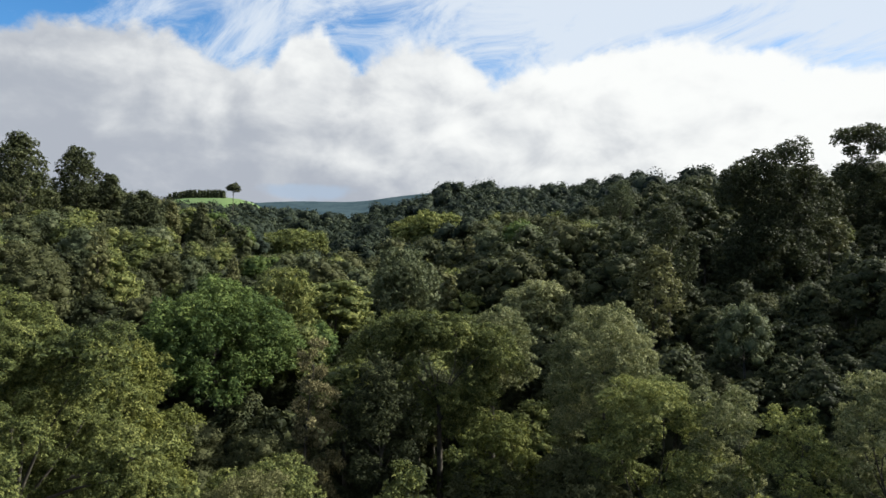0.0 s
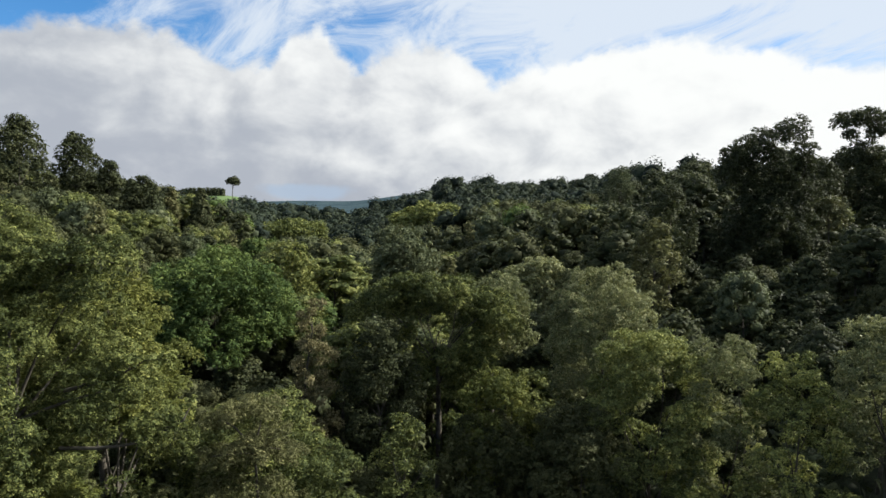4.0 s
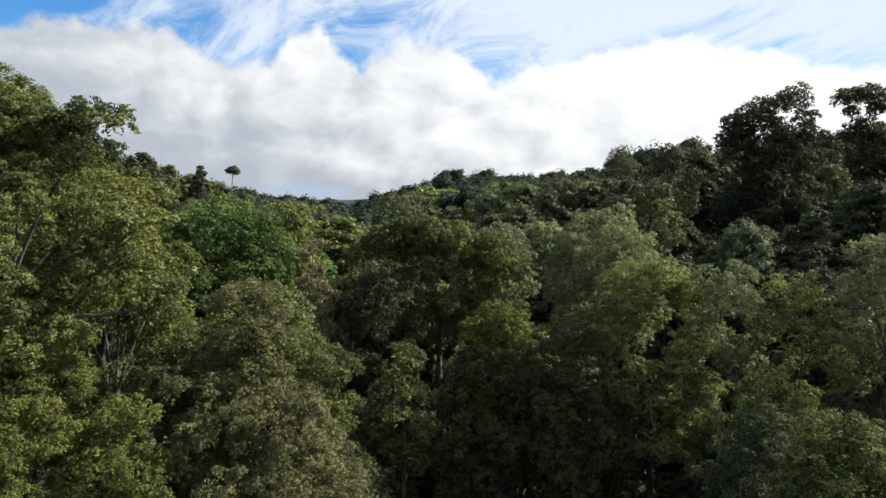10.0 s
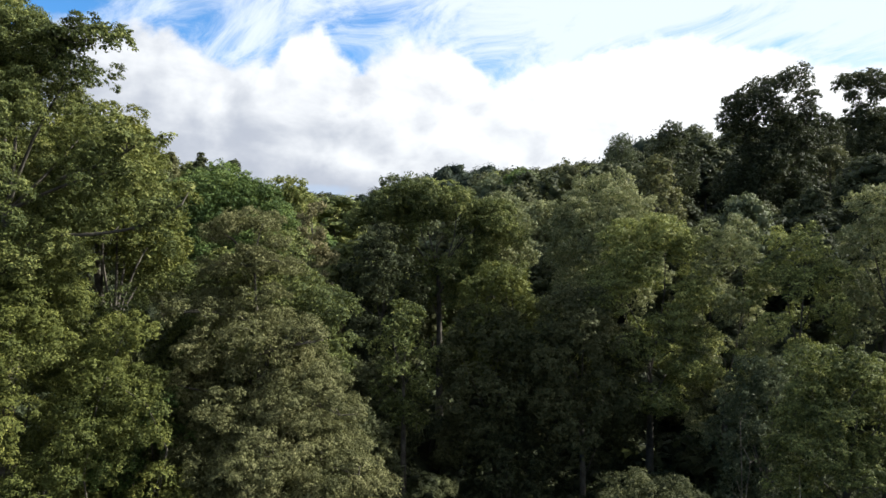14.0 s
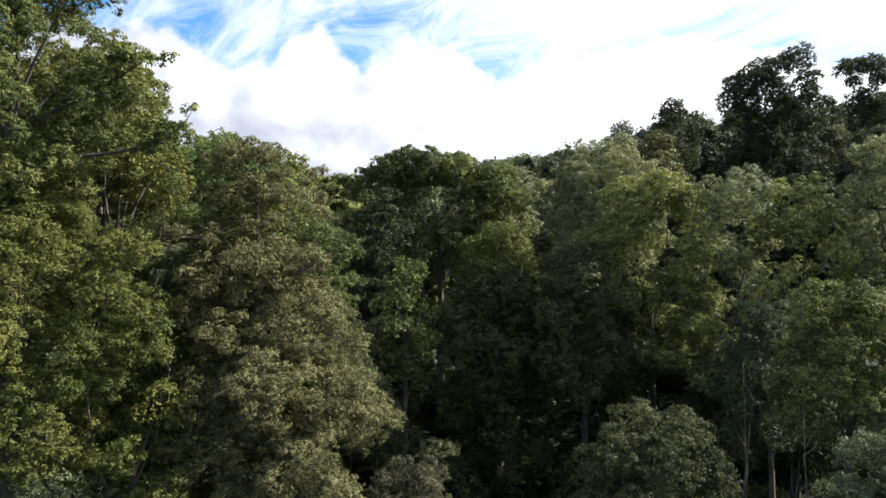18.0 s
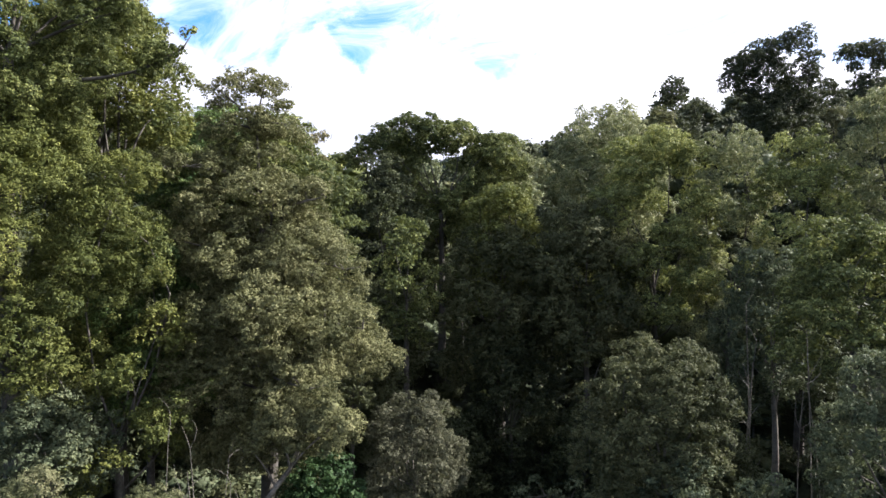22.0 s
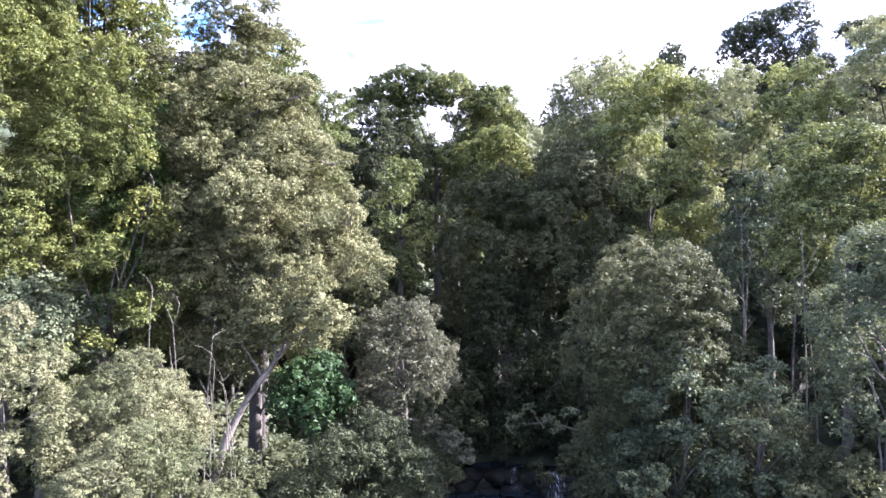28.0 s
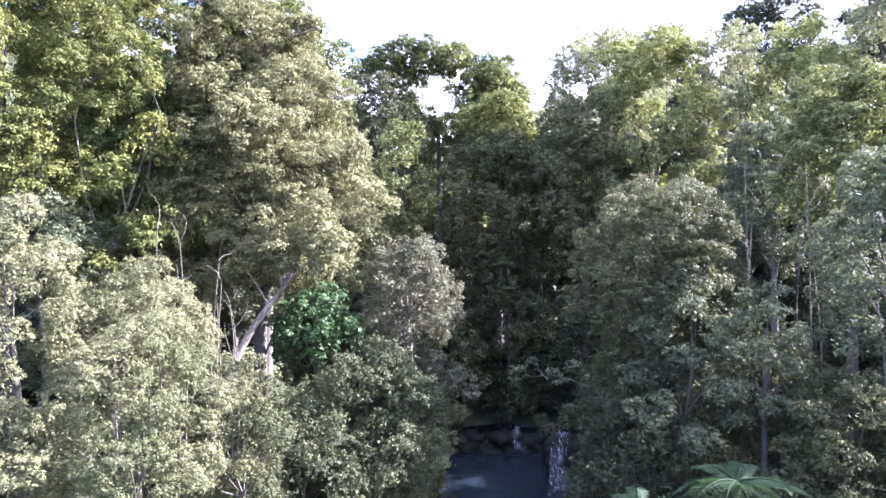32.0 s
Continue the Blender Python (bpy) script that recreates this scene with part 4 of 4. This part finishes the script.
def mid_woods(sites):
    """The trees past the counted ones: one canopy, tree by tree from a few crowns."""
    mats = [OLIVE, BRIGHT, GREY, DARK, BRONZE, MUTED]
    stock = {}
    vs, ts, st, nv = [], [], [], 0
    rng = np.random.default_rng(9)
    for x, y, t, kind in sites:
        style, mat = kind[0], kind[1]
        key = (style, GLADE.randrange(4))
        if key not in stock:
            s = STYLE[style]
            lobes = [(c + np.array([0, 0, 6.0 if style != "column" else 3.0]), r) for c, r in shape_lobes(s["shape"], rng, 4.2 if style != "column" else 2.3, 10.0 if style != "column" else 13.0, 13)]
            stock[key] = leaf_cloud(rng, lobes, 0.66, 0.48, flat=s["flat"], slim=0.62, core=0.72, tuft=0.38)
        v, f = stock[key]
        g = gz(x, y)
        k = (t - g) / 16.0
        a = GLADE.uniform(0, 6.28)
        w = np.stack([v[:, 0] * math.cos(a) - v[:, 1] * math.sin(a), v[:, 0] * math.sin(a) + v[:, 1] * math.cos(a), v[:, 2]], 1) * np.array([1.1 * k, 1.1 * k, k]) + np.array([x, y, g])
        vs.append(w)
        ts.append(f + nv)
        st.append(np.full(len(f), mats.index(mat)))
        nv += len(w)
    ob = new("hillside_woods", raw_mesh("hillside_woods", np.concatenate(vs), None, np.concatenate(ts), mats, np.concatenate(st)))
    tagged(ob, "mixed green forest canopy on the valley sides", "woods", kind="stuff")


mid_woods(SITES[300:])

# trees of the same forest, unseen, added beside the camera to shade the gully
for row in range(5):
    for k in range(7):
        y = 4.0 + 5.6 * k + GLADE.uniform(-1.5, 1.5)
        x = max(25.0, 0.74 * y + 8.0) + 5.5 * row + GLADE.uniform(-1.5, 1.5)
        forest_tree(GLADE.choice(SHADE_TONED), 1, x, y, gz(x, y) + GLADE.uniform(12.0, 16.5))

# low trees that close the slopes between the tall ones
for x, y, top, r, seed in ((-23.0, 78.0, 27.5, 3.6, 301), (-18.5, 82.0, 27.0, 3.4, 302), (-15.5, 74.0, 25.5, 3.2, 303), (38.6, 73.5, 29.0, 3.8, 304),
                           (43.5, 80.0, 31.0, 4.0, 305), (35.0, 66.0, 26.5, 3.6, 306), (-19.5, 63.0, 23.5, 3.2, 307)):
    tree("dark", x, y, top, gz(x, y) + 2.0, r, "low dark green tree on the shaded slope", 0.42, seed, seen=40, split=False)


def low_scrub():
    """Dark scrub that covers the forest floor between the trunks."""
    rng = np.random.default_rng(12)
    vs, ts, nv = [], [], 0
    for y0 in np.arange(46, 150, 4.6):
        for x0 in np.arange(-0.74 * y0, 0.74 * y0, 4.6):
            x, y = x0 + rng.uniform(-1.5, 1.5), y0 + rng.uniform(-1.5, 1.5)
            if abs(x - 5) < 3.5 and y < 60:
                continue
            g, h = gz(x, y), rng.uniform(2.0, 4.5)
            lobes = [(np.array([x + rng.uniform(-1.8, 1.8), y + rng.uniform(-1.8, 1.8), g + h * rng.uniform(0.3, 0.8)]), rng.uniform(1.0, 1.7)) for _ in range(4)]
            v, t = leaf_cloud(rng, lobes, 0.85, 0.35, flat=0.8, core=0.75, tuft=0.5)
            vs.append(v)
            ts.append(t + nv)
            nv += len(v)
    ob = new("forest_scrub", raw_mesh("forest_scrub", np.concatenate(vs), None, np.concatenate(ts), [DARK]))
    tagged(ob, "dark scrub covering the forest floor between trunks", "undergrowth", kind="stuff")


low_scrub()

# shrubs that close the bank under the trees
BUSHES = []


def bush_master(mat, label, seed):
    h0 = gz(0, -200) - 0.15
    keep = len(HEROES)
    ob = tree("silver", 0, -200, h0 + 3.2, h0 + 0.5, 1.8, label, 0.20, seed, "shrub", "shrub", "undergrowth shrubs", split=False, mat=mat, count=12, cover=0.42, core=0.7, fine=False)
    del HEROES[keep:]
    return ob


UNDER = [bush_master(GREY, "grey-green undergrowth shrub on the bank", 71), bush_master(DARK, "dark green undergrowth shrub on the bank", 72),
         bush_master(MUTED, "muted green undergrowth shrub on the bank", 73)]
used = set()
for i in range(430):
    x, y = GLADE.uniform(-26, 30), GLADE.uniform(12.5, 66)
    if abs(x - 5.0 - 1.2 * math.sin(y * 0.11)) < 2.6 + (1.4 if y > 33 else 0) or abs(x) < 3 and y < 14:
        continue
    if y < 24.5 and x > -12 or abs(x) > 8 + y * 0.5 or 0.5 < x < 9.5 and 26 < y < 46:
        continue
    g = gz(x, y)
    s = GLADE.uniform(0.7, 1.5)
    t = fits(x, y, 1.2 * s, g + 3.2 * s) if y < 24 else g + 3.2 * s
    if t - g < 1.2:
        continue
    s = (t - g) / 3.2
    m = Matrix.Translation((x, y, g - 0.15)) @ Matrix.Rotation(GLADE.uniform(0, 6.28), 4, "Z") @ Matrix.Diagonal((s * 1.1, s * 1.1, s, 1))
    k = GLADE.randrange(3)
    if k in used:
        copy_thing(UNDER[k], m)
    else:
        UNDER[k].matrix_basis = m
        used.add(k)

# ---- the far woods, one canopy ----


def far_woods():
    rng = np.random.default_rng(5)
    vs, ts, nv, y = [], [], 0, 190.0
    while y < 575:
        step = 7.8 + (y - 190) * 0.026
        for x0 in np.arange(-y * 0.74 - 10, y * 0.74 + 10, step):
            x, yy = x0 + rng.uniform(-4.5, 4.5), y + rng.uniform(-4.5, 4.5)
            g = gz(x, yy)
            h = rng.uniform(10, 17) * (1.3 if rng.random() < 0.08 else 1)
            tall = rng.random() < 0.10 and x > -0.12 * yy
            h = min(h * (1.5 if tall else 1), canopy_limit(x, yy) - g + (rng.uniform(0.006, 0.018) * yy if tall else rng.uniform(-4.0, 0.006 * yy)))
            r = rng.uniform(3.4, 6.4) * (1 + 0.0022 * (yy - 190)) * (1.25 if tall else 1)
            if h < 3 or math.hypot(x + 48.6, yy - 211) < 13 or math.hypot(x + 3.7, yy - 239) < 16:
                continue
            if 190 < yy < 236 and (abs(x / yy + 0.23) < 0.06 or abs(x / yy + 0.015) < 0.07):
                h *= 0.55
            n_lobes = 7
            lobes = []
            for i in range(n_lobes):
                a, f = i * 2.4 + rng.uniform(-0.4, 0.4), (i + 0.5) / n_lobes
                lobes.append((np.array([x + r * 0.62 * math.sqrt(f) * math.cos(a), yy + r * 0.62 * math.sqrt(f) * math.sin(a), g + h - r * 0.45 - f * r * 0.75]), r * rng.uniform(0.32, 0.54)))
            v, t = leaf_cloud(rng, lobes, 1.0 if yy < 320 else 1.5, 0.30, flat=0.8, slim=0.6, core=0.8, tuft=0.5)
            vs.append(v)
            ts.append(t + nv)
            nv += len(v)
        y += step * 0.95
    ob = new("far_woods", raw_mesh("far_woods", np.concatenate(vs), None, np.concatenate(ts), [WOODS]))
    tagged(ob, "dense dark green forest canopy covering the far slopes", "woods", kind="stuff")


far_woods()


def shelter_belt():
    """The dark planted trees on the crest of the pasture."""
    rng = np.random.default_rng(8)
    vs, ts, nv = [], [], 0
    for k in range(120):
        x, y = -452 + 0.85 * k + rng.uniform(-1, 1), 1062 + rng.uniform(-14, 14)
        g = float(farm_height(np.float64(x), np.float64(y)))
        h = rng.uniform(8, 13)
        v, t = leaf_cloud(rng, [(np.array([x, y, g + h * f]), 2.6 * (1.15 - 0.6 * f)) for f in (0.2, 0.5, 0.85)], 1.6, 0.8, flat=1.0, slim=0.6, core=0.8)
        vs.append(v)
        ts.append(t + nv)
        nv += len(v)
    ob = new("shelter_belt", raw_mesh("shelter_belt", np.concatenate(vs), None, np.concatenate(ts), [DARK]))
    tagged(ob, "row of dark conifers along the crest of a pasture", "woods", kind="stuff")


shelter_belt()

# ---- stream and fall ----


def rock_mesh(rng, sx, sy, sz):
    k = ICO_V * (1 + 0.16 * rng.normal(size=(len(ICO_V), 1)))
    k = np.sign(k) * np.abs(k) ** 0.75
    return raw_mesh("rock", k * np.array([sx, sy, sz]), None, ICO_T, [ROCK])


def strip(name, rows, mat):
    """A band of water through rows of (x0, x1, y, z)."""
    v, q = [], []
    for x0, x1, y, z in rows:
        for k in range(9):
            f = k / 8
            v.append((x0 + (x1 - x0) * f, y + 0.05 * math.sin(9 * f + z * 3), z))
    for i in range(len(rows) - 1):
        for k in range(8):
            q.append((i * 9 + k, i * 9 + k + 1, (i + 1) * 9 + k + 1, (i + 1) * 9 + k))
    return raw_mesh(name, v, q, None, [mat])


pool = new("pool_water", strip("pool_water", [(-2.5, 12.5, 8.0 + 2.25 * i, -0.1) for i in range(17)], WATER))
tagged(pool, "dark still stream pool below a small waterfall", "water", kind="structure")
upper = new("stream_water", strip("stream_water", [(0.6, 9.6, 44.6 + 1.5 * i, 1.3 + 0.08 * i) for i in range(8)], WATER))
tagged(upper, "dark stream water above a small waterfall", "water", kind="structure")

ledge = thing("rock_ledge", 5.0, 44.4, -1.0, "dark wet rock ledge that the stream drops over", "rock ledge")
rock_rng = np.random.default_rng(31)
for level in range(3):
    for k in range(10):
        big = rock_rng.uniform(0.55, 1.35)
        ob = part("rock", rock_mesh(rock_rng, 0.95 * big, rock_rng.uniform(0.7, 1.0), rock_rng.uniform(0.4, 0.62) * big), ledge)
        ob.location = (-4.4 + 1.0 * k + rock_rng.uniform(-0.45, 0.45), 0.34 * level - 0.2 + rock_rng.uniform(-0.25, 0.25), 0.35 + 0.66 * level + rock_rng.uniform(-0.25, 0.2))
        ob.rotation_euler = (rock_rng.uniform(-0.3, 0.3), rock_rng.uniform(-0.5, 0.5), rock_rng.uniform(0, 3))
chute = thing("rock_chute", 7.6, 40.0, -1.0, "dark wet rocks under a small waterfall", "rock ledge")
for k in range(14):
    f = k // 2 / 6
    ob = part("rock", rock_mesh(rock_rng, rock_rng.uniform(0.75, 1.0), rock_rng.uniform(0.6, 0.9), 0.5 + 0.9 * f), chute)
    ob.location = (-0.55 + (k % 2) * 1.25 + rock_rng.uniform(-0.2, 0.2), -2.0 + 3.6 * f, 0.45 + 1.0 * f)

fall = thing("waterfall", 7.0, 40.9, 1.8, "thin white waterfall dropping into a dark pool", "waterfall")


def cascade(x, y, z, width, drop, run, seed, drift=0.0):
    """A veil of falling water: run is how far it comes forward on its way down."""
    rng = np.random.default_rng(seed)
    rows = []
    for i in range(16):
        f = i / 15
        w = width * (0.8 + 0.35 * rng.random()) * (0.8 + 0.4 * f)
        c = 0.10 * math.sin(5 * f + seed) + drift * f
        rows.append((c - w / 2, c + w / 2, -run * (f + 0.10 * math.sin(9 * f)), -drop * (f + 0.05 * math.sin(12.5 * f))))
    ob = part("white_stream", strip("white_stream", rows, FOAM), fall)
    ob.location = (x - 7.0, y - 40.9, z - 1.8)


cascade(7.0, 41.0, 2.3, 0.75, 2.4, 3.6, 1, -0.3)
cascade(7.5, 41.0, 2.2, 0.55, 2.3, 3.2, 2, -0.3)
cascade(6.7, 39.4, 1.3, 0.5, 1.4, 2.6, 5, -0.5)
cascade(4.95, 43.9, 1.6, 0.55, 1.4, 0.5, 3)

# ---- tree ferns ----


def frond_mesh(length, rng):
    """One arching frond: a midrib with tapering pairs of leaflets."""
    n = 36
    t = np.linspace(0, 1, n)
    px = length * (t - 0.12 * t * t)
    pz = length * (0.30 * t - 0.48 * t * t)
    v, q = tube(np.stack([px, 0 * px, pz], 1), np.linspace(0.03, 0.006, n), 4)
    vs, qs, nv = [v], [q], len(v)
    for i in range(2, n):
        w = length * 0.24 * math.sin(math.pi * min(1, 0.12 + 0.86 * t[i])) ** 0.8
        for side in (-1, 1):
            a = np.array([px[i], 0, pz[i]])
            tip = a + np.array([w * 0.45, side * w, -w * 0.22 + rng.normal() * 0.02])
            b = length / n * 0.56
            m = (a + tip) / 2
            vs.append(np.array([a, m + np.array([b, 0, 0.015]), tip, m - np.array([b, 0, 0.0])]))
            qs.append(np.array([[nv, nv + 1, nv + 2, nv + 3]]))
            nv += 4
    return raw_mesh("frond", np.concatenate(vs), np.concatenate(qs), None, [FERN])


def tree_fern(x, y, top, length, seed):
    rng = np.random.default_rng(seed)
    g = gz(x, y) - 0.1
    root = thing("tree_fern", x, y, g, "bright green tree fern with arching feathery fronds", "fern", "tree ferns")
    h = top - g - 0.1 * length
    v, q = tube(bent((0, 0, 0), (0.1, 0, h), rng, 7, 0.03), np.linspace(0.16, 0.10, 7), 8)
    part("trunk", raw_mesh("trunk", v, q, None, [BARK]), root)
    mesh = frond_mesh(length, rng)
    for k in range(13):
        ob = part("frond", mesh, root)
        ob.matrix_basis = Matrix.Translation((0.1, 0, h)) @ Matrix.Rotation(k * 2.4 + rng.uniform(-0.2, 0.2), 4, "Z") @ Matrix.Rotation(radians(rng.uniform(-14, 14)), 4, "Y") @ Matrix.Scale(rng.uniform(0.85, 1.08), 4)


tree_fern(8.2, 18.2, 8.2, 2.0, 91)
tree_fern(5.3, 17.6, 7.7, 1.5, 92)

# ---- bare stems ----


def bare_tree(name, x, y, z, height, seed, label, spreadx=0.5, stems=5, r=0.09):
    rng = np.random.default_rng(seed)
    root = thing(name, x, y, z, label, "tree", "bare stems")
    for k in range(stems):
        a = rng.uniform(0, 6.28)
        end = np.array([math.cos(a) * spreadx * height * rng.uniform(0.3, 1), math.sin(a) * spreadx * height * rng.uniform(0.3, 1), height * rng.uniform(0.75, 1.05)])
        line = bent((0.1 * math.cos(a), 0.1 * math.sin(a), 0), end, rng, 8, 0.05)
        v, q = tube(line, np.linspace(r, r * 0.25, 8), 6)
        stem = part("stem", raw_mesh("stem", v, q, None, [PALE_BARK]), root)
        for i in range(4):
            s = line[rng.integers(3, 8)]
            tip = s + np.array([rng.normal() * 0.5, rng.normal() * 0.5, rng.uniform(0.3, 1.3)])
            tv, tq = tube(bent(s, tip, rng, 5, 0.2), np.linspace(r * 0.35, r * 0.08, 5), 4)
            part("twig", raw_mesh("twig", tv, tq, None, [PALE_BARK]), stem)


bare_tree("dead_tree", 15.3, 26.6, gz(15.3, 26.6) - 0.1, 17.6 - gz(15.3, 26.6), 95, "dead tree with bare pale grey branches", 0.05, 3, 0.05)
bare_tree("slender_tree", 15.4, 32.6, gz(15.4, 32.6) - 0.1, 18.2 - gz(15.4, 32.6), 96, "slender pale bare stems standing together", 0.05, 3, 0.06)
bare_tree("slender_tree", -7.4, 22.3, gz(-7.4, 22.3) - 0.1, 13.7 - gz(-7.4, 22.3), 97, "thin pale upright stems behind a shrub", 0.035, 6, 0.045)
bare_tree("slender_tree", -8.8, 21.2, gz(-8.8, 21.2) - 0.1, 14.9 - gz(-8.8, 21.2), 99, "thin pale bare-topped stems behind a shrub", 0.05, 5, 0.045)
bare_tree("slender_tree", 14.6, 21.4, gz(14.6, 21.4) - 0.1, 13.0 - gz(14.6, 21.4), 98, "thin pale upright stems in a thicket", 0.06, 4, 0.06)
